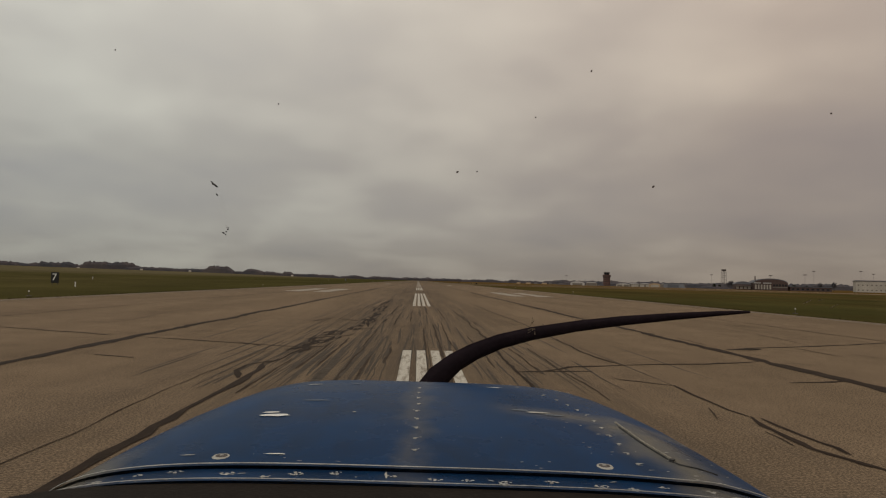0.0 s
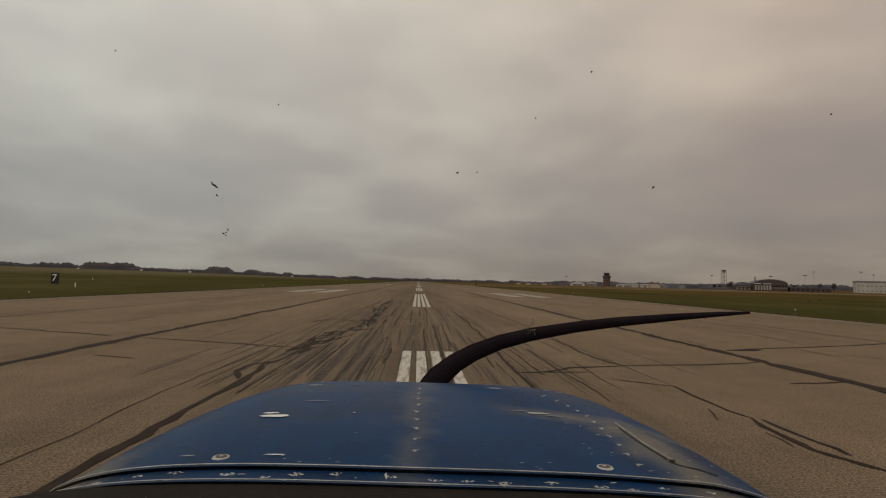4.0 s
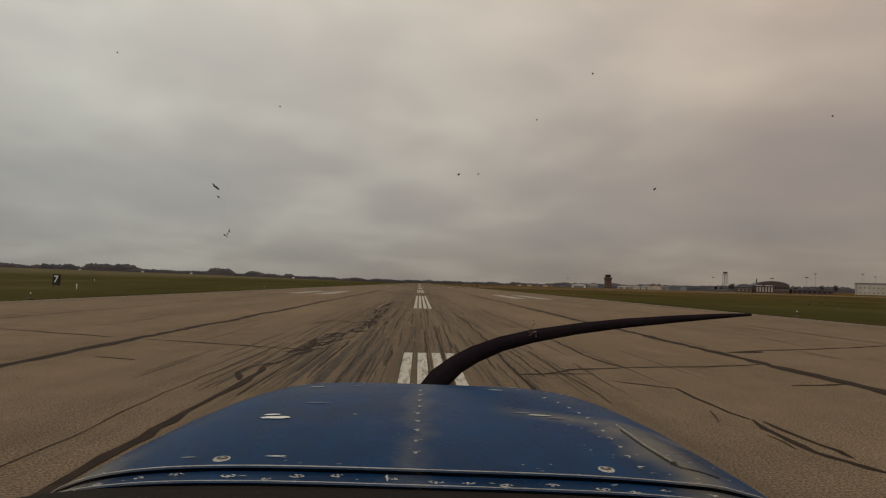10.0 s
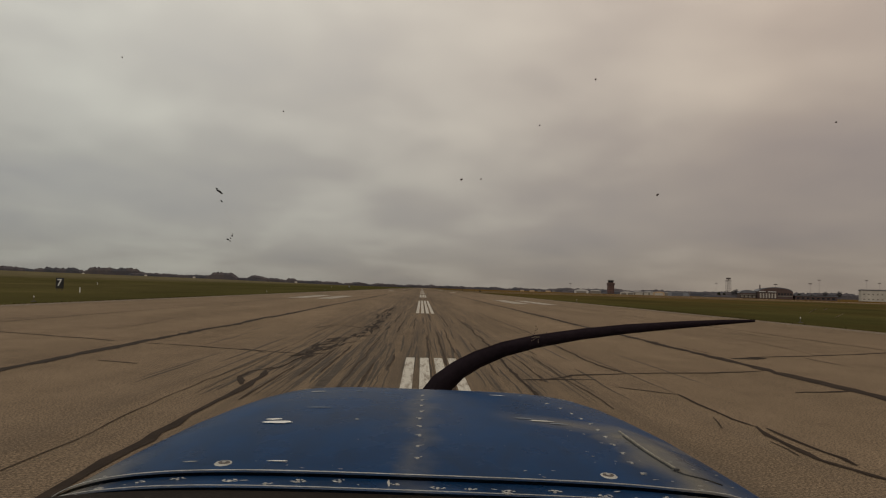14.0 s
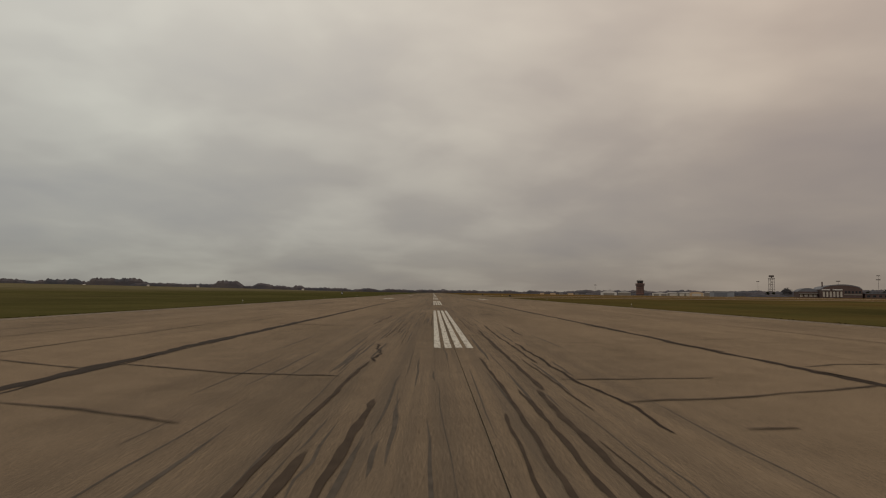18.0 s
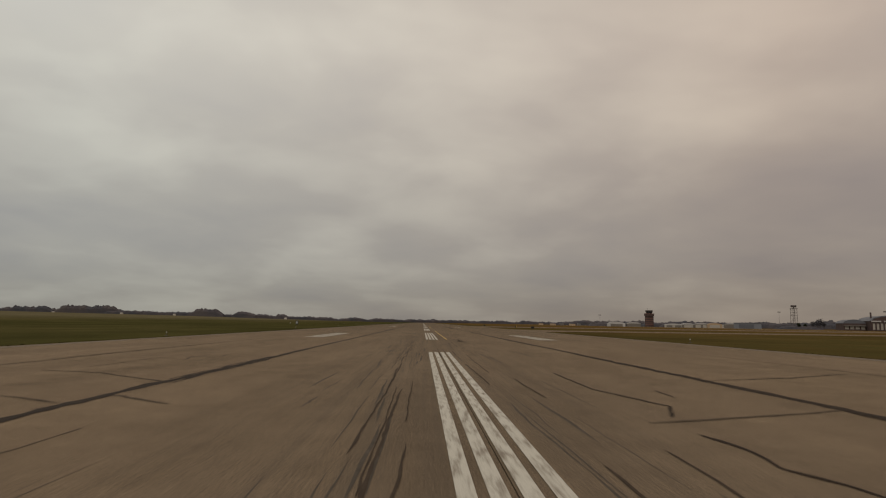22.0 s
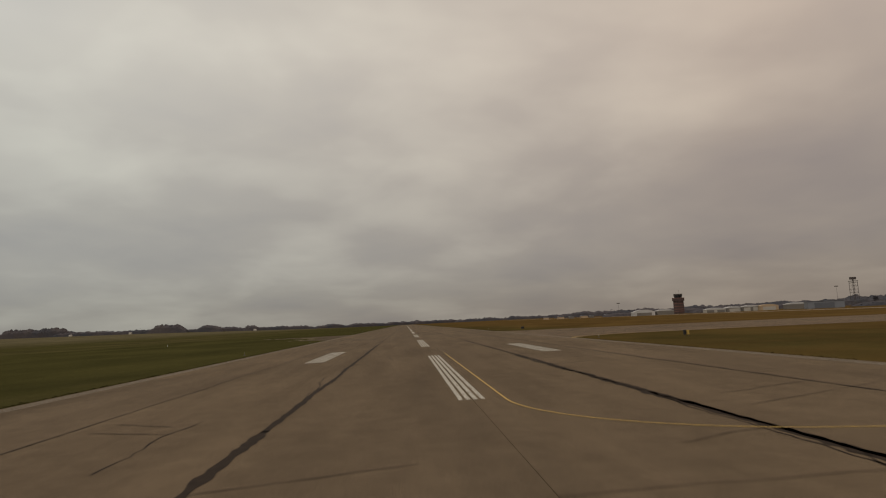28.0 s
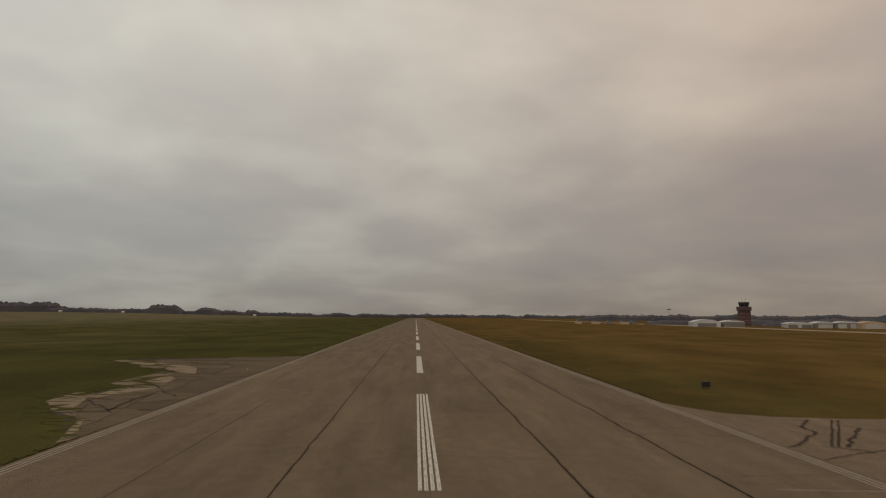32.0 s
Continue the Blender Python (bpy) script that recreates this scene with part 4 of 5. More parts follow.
tagged(raw("grass_sods", verts, faces, GRASS), "ragged sods of grass growing over broken pavement", "grass", kind="stuff")

# uneven tufts where the grass creeps over the pavement's edge
verts, faces = [], []
blades = random.Random(17)
for k in range(9000):
    side = -1 if k % 2 else 1
    y = blades.uniform(10, 600)
    if side > 0 and (286 < y < 352 or 409 < y < 497) or side < 0 and 483 < y < 563:
        continue
    x = side * (23.86 + abs(blades.gauss(0, 0.28)))
    h, w = blades.uniform(0.01, 0.05), blades.uniform(0.05, 0.18)
    a = blades.uniform(0, 3.14)
    o = len(verts)
    lean = blades.uniform(-0.06, 0.06)
    verts += [(x - w * math.cos(a), y - w * math.sin(a), -0.045), (x + w * math.cos(a), y + w * math.sin(a), -0.045), (x + lean, y + lean, h),
              (x + w * math.sin(a), y - w * math.cos(a), -0.045), (x - w * math.sin(a), y + w * math.cos(a), -0.045), (x - lean, y + lean, h * 0.8)]
    faces += [(o, o + 1, o + 2), (o + 3, o + 4, o + 5)]
tufts = raw("grass_tufts", verts, faces, GRASS)
tagged(tufts, "short uneven grass tufts along the runway's edge", "grass", kind="stuff")

# ---------------------------------------------------------------- signs and lights of the airfield


def numeral(text, size, mat, parent, at):
    cu = bpy.data.curves.new("numeral", "FONT")
    cu.body = text
    cu.size = size
    cu.align_x = "CENTER"
    cu.align_y = "CENTER"
    cu.extrude = 0.006
    tmp = bpy.data.objects.new("numeral", cu)
    scene.collection.objects.link(tmp)
    me = bpy.data.meshes.new_from_object(tmp.evaluated_get(bpy.context.evaluated_depsgraph_get()))
    bpy.data.objects.remove(tmp)
    me.materials.clear()
    me.materials.append(mat)
    ob = new("numeral", me)
    ob.parent = parent
    ob.matrix_basis = pose(*at, 90, 0, 0)
    ob["label"] = "white numeral " + text
    return ob


def guidance_box(x, y, wide=0.5):
    e = empty("guidance_sign", (x, y, rise(x, y) - 0.045))
    part("panel", boxed(-wide, wide, -0.14, 0.14, 0.2, 0.86, bevel=0.03), SIGNBLACK if wide > 0.3 else TAN, e)
    for sx in (-0.7 * wide, 0.7 * wide):
        part("leg", rodded((sx, 0, 0), (sx, 0, 0.21), 0.03), DARKMETAL, e)
    tagged(e, "low dark guidance sign standing in the grass" if wide > 0.3 else "small tan marker box standing in the grass", "sign", "guidance signs")


def distance_sign(text, x, y, turn):
    e = empty("distance_sign", (x, y, rise(x, y) - 0.045))
    e.rotation_euler = (0, 0, radians(turn))
    part("panel", boxed(-0.43, 0.43, -0.12, 0.12, 0.30, 1.60, bevel=0.02), SIGNBLACK, e)
    part("frame", boxed(-0.46, 0.46, -0.09, 0.09, 0.27, 0.31, bevel=0.008), DARKMETAL, e)
    for sx in (-0.3, 0.3):
        part("leg", rodded((sx, 0, 0), (sx, 0, 0.3), 0.035), DARKMETAL, e)
    if text:
        numeral(text, 1.22, SIGNWHITE, e, (0, -0.128, 0.96))
    tagged(e, "black runway distance sign with a white numeral" if text else "dark back of a runway distance sign in the grass", "sign", "runway distance signs")


distance_sign("7", -45.2, 76.8, 0)
distance_sign("6", -45.6, 381.3, 0)
guidance_box(34.0, 507.0)
guidance_box(34.2, 357.0)

panel_sign = empty("taxiway_sign", (35.0, 397.0, rise(35.0, 397.0) - 0.045))
part("panel", boxed(-0.42, -0.06, -0.10, 0.10, 0.22, 0.86, bevel=0.02), SIGNBLACK, panel_sign)
part("panel", boxed(-0.02, 0.34, -0.10, 0.10, 0.22, 0.80, bevel=0.02), YELLOW, panel_sign, "yellow direction panel")
for sx in (-0.3, 0.22):
    part("leg", rodded((sx, 0, 0), (sx, 0, 0.23), 0.03), DARKMETAL, panel_sign)
tagged(panel_sign, "small black and yellow taxiway sign standing in the grass", "sign", "guidance signs")



def edge_lamp():
    e = empty("edge_light")
    part("base", rodded((0, 0, -0.05), (0, 0, 0.04), 0.16, sides=12), DARKMETAL, e)
    part("stem", rodded((0, 0, 0.04), (0, 0, 0.30), 0.016), DARKMETAL, e)
    bm = rodded((0, 0, 0.30), (0, 0, 0.36), 0.045, 0.042, sides=12)
    rod(bm, (0, 0, 0.36), (0, 0, 0.39), 0.042, 0.012, sides=12)
    part("lens", bm, LENS, e, "clear glass dome")
    return tagged(e, "small white runway edge light on a short stem in grass", "runway light", "runway edge lights")


lamp = edge_lamp()
lamp.location = (-26.2, 41.5, -0.04)
for k in range(-1, 22):
    for side in (-1, 1):
        y = 41.5 + 60.96 * k
        if (side < 0 and k == 0) or (side > 0 and (285 < y < 350 or 415 < y < 495)):
            continue
        copy_thing(lamp, pose(26.2 * side, y, -0.04))

for x, y in ((-39.0, 70.1), (-75.9, 144.0), (-75.2, 507.8)):
    stake = empty("marker_stake", (x, y, rise(x, y) - 0.045))
    part("stake", boxed(-0.04, 0.04, -0.04, 0.04, -0.05, 0.5, bevel=0.008), SIGNWHITE, stake)
    part("cap", boxed(-0.06, 0.06, -0.06, 0.06, 0.5, 0.56, bevel=0.01), SIGNWHITE, stake)
    tagged(stake, "small white marker stake standing in short grass", "marker", "marker stakes")

# ---------------------------------------------------------------- the aeroplane's nose, holding on the runway

nose = empty("aircraft_nose", (PARKED[0], 0, 0))
EYE = 1.65
nose.matrix_basis = pose(PARKED[0], 0, EYE, 0.33, 0.62, -1.37) @ pose(0.003, 0, -0.0098 - EYE)


def ridge(x, y):
    """The pressed bulge that runs back along the cowling beside the oil door."""
    fade = min(1.0, max(0.0, (1.16 - y) / 0.12)) * min(1.0, max(0.0, (y - 0.78) / 0.10))
    return 0.009 * fade * math.exp(-(((x - 0.512 + 0.17 * y) / 0.035) ** 2))


def section(y, w, ztop, b, n=84, power=3.83, low=-0.75):
    """One rib of the cowling: flat-topped arch down to the lower lip."""
    out = []
    zc = ztop - b
    for i in range(n + 1):
        a = math.pi * i / n
        c, s = math.cos(a), math.sin(a)
        x = -w * math.copysign(abs(c) ** (2 / power), c)
        z = zc + b * abs(s) ** (2 / power) + ridge(x, y)
        out.append((x, y, z))
    return [(-w, y, low)] + out + [(w, y, low)]


RIBS = ((0.80, 0.508, -0.2395, 0.117), (0.90, 0.496, -0.2336, 0.117), (1.00, 0.482, -0.2292, 0.117), (1.12, 0.465, -0.2260, 0.117),
        (1.24, 0.441, -0.2250, 0.117), (1.33, 0.418, -0.2258, 0.117), (1.40, 0.398, -0.2299, 0.117), (1.45, 0.373, -0.2386, 0.117),
        (1.49, 0.344, -0.2573, 0.117), (1.515, 0.297, -0.2871, 0.108), (1.525, 0.233, -0.3251, 0.099))
POWER = 3.83


def loft(ribs, close_front=True):
    bm = bmesh.new()
    rows = [[bm.verts.new(Vector(p) + Vector((0, 0, EYE))) for p in r] for r in ribs]
    for a, b in zip(rows, rows[1:]):
        for i in range(len(a) - 1):
            bm.faces.new((a[i], a[i + 1], b[i + 1], b[i]))
    if close_front:
        bm.faces.new(rows[-1])
    return bm


SKIN = []
for p, q in zip(RIBS, RIBS[1:]):
    for k in range(3 if q[0] < 1.42 else 1):
        f = k / (3 if q[0] < 1.42 else 1)
        SKIN.append(tuple(a + (b - a) * f for a, b in zip(p, q)))
SKIN.append(RIBS[-1])
part("cowling", loft([section(y, w, z, b) for y, w, z, b in SKIN]), BLUE, nose, "scuffed blue painted engine cowling", smooth=True)
band = part("cowl_band", loft([section(0.735, 0.514, -0.2375, 0.117), section(0.796, 0.508, -0.2428, 0.117), section(0.80, 0.507, -0.254, 0.117)], False), BLUE, nose, "blue riveted strip behind the cowling", smooth=True)


def tube_along(points, r, sides=6):
    """One connected tube through the points; r is one radius or one for each point."""
    bm = bmesh.new()
    points = [Vector(p) for p in points]
    rings = []
    for i, p in enumerate(points):
        d = (points[min(len(points) - 1, i + 1)] - points[max(0, i - 1)]).normalized()
        side = d.cross(Vector((0, 0, 1))).normalized()
        up = side.cross(d)
        rad = r[i] if isinstance(r, list) else r
        rings.append([bm.verts.new(p + (side * math.cos(a) + up * math.sin(a)) * rad) for a in [k * 2 * math.pi / sides for k in range(sides)]])
    for a, b in zip(rings, rings[1:]):
        for k in range(sides):
            bm.faces.new((a[k], a[(k + 1) % sides], b[(k + 1) % sides], b[k]))
    bm.faces.new(rings[0])
    bm.faces.new(rings[-1])
    return bm


def top_z(x, y):
    """Height of the cowling's skin over the ground at a place seen from above."""
    for (ya, wa, za, ba), (yb, wb, zb, bb) in zip(RIBS, RIBS[1:]):
        if ya <= y <= yb:
            f = (y - ya) / (yb - ya)
            w, zt, b = wa + (wb - wa) * f, za + (zb - za) * f, ba + (bb - ba) * f
            q = min(1.0, abs(x) / w)
            return EYE + zt - b + b * (1 - q ** POWER) ** (1 / POWER) + ridge(x, y)
    return EYE + RIBS[0][2]


edge = [Vector(p) + Vector((0, 0, EYE + 0.003)) for p in section(0.801, 0.508, -0.2400, 0.117)[2:-2]]
part("edge_lip", tube_along(edge, 0.0009), STEEL, nose, "bare metal edge of the cowling")
edge = [Vector(p) + Vector((0, 0, EYE + 0.003)) for p in section(0.737, 0.514, -0.2385, 0.117)[2:-2]]
part("edge_lip", tube_along(edge, 0.0007), STEEL, nose, "bare metal edge of the cowling")


def stud(x, y, r, h, parent=nose, name="rivet", mat=STEEL):
    z = top_z(x, y) if y >= 0.80 else EYE - 0.2375 - (y - 0.735) / 0.061 * 0.0053 + (top_z(x, 0.80) - EYE + 0.2395)
    ob = part(name, rodded((x, y, z - 0.002), (x, y, z + h), r, r * 0.7, sides=10), mat, parent)
    return ob


for k in range(9):
    stud(-0.021 + rng.uniform(-0.002, 0.002), 0.869 + 0.0531 * k, 0.0036, 0.0010)
for k in range(11):
    stud(0.235 + 0.058 * (1 - math.exp(-k / 2.2)), 1.271 - 0.042 * k, 0.003, 0.0010)
for x, y in ((-0.279, 0.834), (0.241, 0.836)):
    stud(x, y, 0.0150, 0.0007, name="fastener_ring", mat=CHIP)
    stud(x, y, 0.0108, 0.0012, name="fastener_dish", mat=DARKMETAL)
    stud(x, y, 0.004, 0.0020, name="fastener_head")


def fleck(x, y, lx, ly):
    """A small flake of missing paint that follows the skin."""
    z = top_z(x, y) if y >= 0.80 else EYE - 0.2375 - (y - 0.735) / 0.061 * 0.0053 + (top_z(x, 0.80) - EYE + 0.2395)
    bm = bmesh.new()
    turn = rng.uniform(-0.5, 0.5)
    ring = []
    for i in range(9):
        a = i * 2 * math.pi / 9
        p, q = lx * math.cos(a) * rng.uniform(0.4, 1.2), ly * math.sin(a) * rng.uniform(0.4, 1.2)
        ring.append(bm.verts.new((x + p * math.cos(turn) - q * math.sin(turn), y + p * math.sin(turn) + q * math.cos(turn), z + 0.0010)))
    bm.faces.new(ring)
    part("paint_chip", bm, CHIP, nose)


# worn heads along the middle seam and the hip
for k in range(9):
    fleck(-0.021 + rng.uniform(-0.002, 0.002), 0.871 + 0.0531 * k, 0.0060, 0.0022)
    fleck(-0.021 + rng.uniform(-0.009, 0.009), 0.874 + 0.0531 * k, 0.0024, 0.0012)
for k in range(11):
    fleck(0.235 + 0.058 * (1 - math.exp(-k / 2.2)) + rng.uniform(-0.003, 0.003), 1.274 - 0.042 * k, 0.0060, 0.0020)
# chips knocked out of the front lip
for k in range(26):
    fleck(rng.uniform(-0.34, 0.34), rng.uniform(1.36, 1.42), rng.uniform(0.001, 0.007), rng.uniform(0.0006, 0.0020))
# flaked paint round each rivet of the strip, and scratches ahead of it
for k in range(19):
    x, y = -0.46 + 0.051 * k + rng.uniform(-0.012, 0.012), rng.uniform(0.752, 0.780)
    stud(x, y, 0.0032, 0.0009)
    start = rng.uniform(0, 6.28)
    for j in range(rng.randint(3, 7)):
        a = start + j * 0.75
        fleck(x + 0.0075 * math.cos(a), y + 0.0065 * math.sin(a), rng.uniform(0.0016, 0.0042), rng.uniform(0.0010, 0.0024))
    if k % 3 == 1:
        fleck(x + rng.uniform(0.015, 0.03), rng.uniform(0.750, 0.785), rng.uniform(0.002, 0.007), rng.uniform(0.0008, 0.002))
fleck(-0.052, 0.770, 0.0022, 0.016)
for k in range(26):
    fleck(rng.uniform(-0.48, 0.48), rng.uniform(0.738, 0.745), rng.uniform(0.002, 0.009), rng.uniform(0.0004, 0.0010))
for k in range(22):
    fleck(rng.choice((-1, 1)) * rng.uniform(0.10, 0.43), rng.uniform(0.806, 0.85), rng.uniform(0.001, 0.006), rng.uniform(0.0005, 0.0012))
for k in range(24):
    fleck(rng.uniform(0.22, 0.42), rng.uniform(0.83, 1.10), rng.uniform(0.001, 0.004), rng.uniform(0.0006, 0.0016))
for k in range(18):
    fleck(rng.uniform(-0.36, 0.36), rng.uniform(0.9, 1.4), rng.uniform(0.0006, 0.0018), rng.uniform(0.0005, 0.0014))
# scuffs down to bare metal, and the hinge of the oil door; the three at x 0.165 to 0.222 also paint a soft highlight
for x, y, lx, ly, mat in ((-0.260, 1.034, 0.052, 0.019, SIGNWHITE), (-0.270, 1.054, 0.032, 0.009, SIGNWHITE), (-0.211, 1.145, 0.055, 0.006, FADEDBLUE), (-0.246, 1.318, 0.034, 0.007, CHIP),
                         (-0.209, 0.840, 0.032, 0.0035, SIGNWHITE), (-0.327, 0.840, 0.022, 0.003, CHIP), (0.165, 1.112, 0.035, 0.008, FADEDBLUE), (0.195, 1.099, 0.045, 0.010, CHIP), (0.222, 1.086, 0.040, 0.007, FADEDBLUE),
                         (0.140, 1.330, 0.034, 0.006, SIGNWHITE), (-0.16, 1.325, 0.020, 0.004, FADEDBLUE), (0.015, 1.30, 0.018, 0.003, FADEDBLUE), (-0.13, 1.06, 0.007, 0.005, CHIP)):
    bm = bmesh.new()
    ring = [bm.verts.new((x + lx / 2 * math.cos(a) * rng.uniform(0.75, 1.1), y + ly / 2 * math.sin(a) * rng.uniform(0.7, 1.1), 0)) for a in [i * math.pi / 9 for i in range(18)]]
    for w in ring:
        w.co.z = top_z(w.co.x, w.co.y) + 0.0012
    bm.faces.new(ring)
    part("scuff", bm, mat, nose, "paint worn through to pale primer")


def hinge_at(f, off=0.0):
    x, y = 0.319 + 0.018 * f + 0.012 * f ** 3 + off, 1.045 - 0.183 * f
    return (x, y, top_z(x, y) + 0.0004)


part("hinge", tube_along([hinge_at(i / 52) for i in range(53)], [0.0019 if i % 4 < 3 else 0.0011 for i in range(53)], 8), HINGE, nose, "worn piano hinge of the oil door")
lid = [hinge_at(i / 20, -0.0045) for i in range(3, 21)] + [(x, y, top_z(x, y) + 0.0004) for x, y in ((0.352, 0.853), (0.362, 0.848), (0.376, 0.846), (0.401, 0.845))]
part("panel_gap", tube_along(lid, 0.0014), SIGNBLACK, nose, "dark gap along the oil door")
part("latch", rodded((0.346, 0.866, top_z(0.346, 0.866) - 0.001), (0.346, 0.866, top_z(0.346, 0.866) + 0.003), 0.005, 0.004, sides=10), SIGNBLACK, nose, "dark push-button latch")
# rear sections are added out of view, to keep the windscreen's reflection dark
part("glareshield", loft([section(-0.70, 0.575, -0.252, 0.10, power=3.2), section(0.10, 0.575, -0.246, 0.10, power=3.2), section(0.40, 0.575, -0.243, 0.10, power=3.2), section(0.60, 0.575, -0.2415, 0.10, power=3.2), section(0.733, 0.575, -0.2400, 0.10, power=3.2)], False), VINYL, nose, "dark matt dash top", smooth=True)
part("firewall", boxed(-0.47, 0.47, 0.74, 0.76, EYE - 0.78, EYE - 0.30, bevel=0.004), STEEL, nose)
part("gear_leg", rodded((0, 1.05, 0.30), (0, 1.0, EYE - 0.6), 0.035), SIGNWHITE, nose)
part("gear_fork", boxed(-0.10, 0.10, 1.02, 1.08, 0.27, 0.33, bevel=0.01), SIGNWHITE, nose)
bm = bmesh.new()
R_T, r_t = 0.15, 0.06
grid = [[bm.verts.new((r_t * math.sin(b), 1.05 + (R_T + r_t * math.cos(b)) * math.cos(a) , 0.205 + (R_T + r_t * math.cos(b)) * math.sin(a))) for b in [j * math.pi / 5 for j in range(10)]] for a in [i * math.pi / 12 for i in range(24)]]
for i in range(24):
    for j in range(10):
        bm.faces.new((grid[i][j], grid[(i + 1) % 24][j], grid[(i + 1) % 24][(j + 1) % 10], grid[i][(j + 1) % 10]))
part("nose_wheel", bm, TYRE, nose, smooth=True)
tagged(nose, "blue painted light aeroplane nose standing on the runway", "aircraft")

# windscreen: a clear pane that leans back over the dash, with marks stuck to its outside


def pane_y(x, z):
    return 0.64 - (z + 0.24) / 0.57 * 0.44


bm = bmesh.new()
sheets = [[[bm.verts.new((x, pane_y(x, z) + thick, EYE + z)) for x in (-0.56, 0.0, 0.56)] for z in (-0.238, 0.33)] for thick in (0.0, 0.004)]
for sheet in sheets:
    for a, b in zip(sheet, sheet[1:]):
        for i in range(2):
            bm.faces.new((a[i], a[i + 1], b[i + 1], b[i]))
inner, outer = sheets
rim = [(r[0], q[0]) for r, q in zip(inner, outer)] + list(zip(inner[-1], outer[-1]))[1:] + [(r[-1], q[-1]) for r, q in zip(inner, outer)][-2::-1] + list(zip(inner[0], outer[0]))[-2:0:-1]
for (a, b), (c, d) in zip(rim, rim[1:] + rim[:1]):
    bm.faces.new((a, b, d, c))
windscreen = part("windscreen", bm, ACRYLIC, nose, "clear windscreen with dried insect marks")
windscreen.visible_shadow = False
marks = random.Random(31)


def stain(x, z, wide, tall, turn, mat, n=11):
    """A dried mark on the pane: wide and tall in metres, leaning by turn degrees."""
    bm = bmesh.new()
    c, q = math.cos(radians(turn)), math.sin(radians(turn))
    ring = []
    for i in range(n):
        a = i * 2 * math.pi / n
        u, w = wide / 2 * math.cos(a) * marks.uniform(0.6, 1.1), tall / 2 * math.sin(a) * marks.uniform(0.6, 1.1)
        px, pz = x + u * c - w * q, z + (u * q + w * c) * 0.79
        ring.append(bm.verts.new((px, pane_y(px, pz) + 0.0046, EYE + pz)))
    bm.faces.new(ring)
    part("insect_mark", bm, mat, windscreen)


stain(-0.1517, 0.0668, 0.0066, 0.0019, -42, INSECT)
stain(-0.1533, 0.0688, 0.0026, 0.0009, -20, INSECT, 7)
stain(-0.1518, 0.0612, 0.0024, 0.0014, -55, INSECT, 7)
for x, z, r in ((-0.1490, 0.0388, 0.0018), (-0.1505, 0.0372, 0.0014), (-0.1527, 0.0364, 0.0022), (-0.1513, 0.0353, 0.0014), (-0.1485, 0.0401, 0.0012)):
    stain(x, z, r, r * 0.8, marks.uniform(-60, 60), INSECT, 7)
for k in range(16):
    stain(-0.1503 + marks.gauss(0, 0.0018), 0.040 + 0.0014 * k, marks.uniform(0.0003, 0.0008), 0.0006, 0, DRIED, 6)
for x, z, r in ((0.1426, 0.0760, 0.0021), (0.0109, 0.0802, 0.0016), (0.0238, 0.0809, 0.0011), (0.0873, 0.1363, 0.0012), (0.0577, 0.1121, 0.0010), (-0.1022, 0.1138, 0.0010), (0.2401, 0.1202, 0.0014), (-0.1945, 0.1371, 0.0010)):
    stain(x, z, r, r * 1.2, marks.uniform(-40, 40), SPECK, 8)
for k in range(22):
    a, r = marks.uniform(0, 6.28), abs(marks.gauss(0, 0.0042))
    stain(0.0777 + r * math.cos(a), -0.0277 + r * math.sin(a), marks.uniform(0.0008, 0.0028), marks.uniform(0.0005, 0.0012), math.degrees(a), DRIED, 7)
for x, z, L, turn in ((0.2833, 0.0019, 0.0080, 42), (0.2922, 0.0034, 0.0045, 30), (0.3048, -0.0013, 0.0075, 42)):
    stain(x, z, L, 0.0009, turn, DRIED, 8)

# propeller, at rest
prop = empty("propeller")
HUB = (-0.02, 1.64, EYE - 0.355)
prop.parent = nose
prop.location = HUB
# a swept blade: along, up, width
SWEEP = ((0.0, 0.0, 0.070), (0.012, 0.055, 0.072), (0.042, 0.100, 0.064), (0.085, 0.138, 0.054), (0.135, 0.168, 0.048), (0.205, 0.198, 0.042), (0.290, 0.222, 0.037),
         (0.410, 0.246, 0.031), (0.535, 0.265, 0.027), (0.690, 0.283, 0.020), (0.800, 0.294, 0.014), (0.885, 0.301, 0.007))


def blade(sign):
    """Swept blade with a lens section, its outer half narrowing to a thin tip."""
    bm = bmesh.new()
    rows = []
    for i, (x, z, w) in enumerate(SWEEP):
        (xa, za, _), (xb, zb, _) = SWEEP[max(0, i - 1)], SWEEP[min(len(SWEEP) - 1, i + 1)]
        d = Vector((xb - xa, 0, zb - za)).normalized()
        n = Vector((-d.z, 0, d.x))
        th = 0.030 * (1 - i / 11) + 0.006
        row = []
        for u, h in ((-0.5, -0.05), (-0.3, 0.45), (0.1, 0.55), (0.5, 0.1), (0.1, -0.35), (-0.3, -0.4)):
            p = Vector((x, h * th - u * w * 0.35, z)) + n * u * w
            row.append(bm.verts.new((sign * p.x, p.y, sign * p.z)))
        rows.append(row)
    for p, q in zip(rows, rows[1:]):
        for i in range(6):
            bm.faces.new((p[i], p[(i + 1) % 6], q[(i + 1) % 6], q[i]))
    bm.faces.new(rows[-1])
    bm.faces.new(rows[0])
    return bm


for sg in (-1, 1):
    part("blade", blade(sg), BLACK, prop, "matt black propeller blade, tip thinned", smooth=True)
bm = bmesh.new()
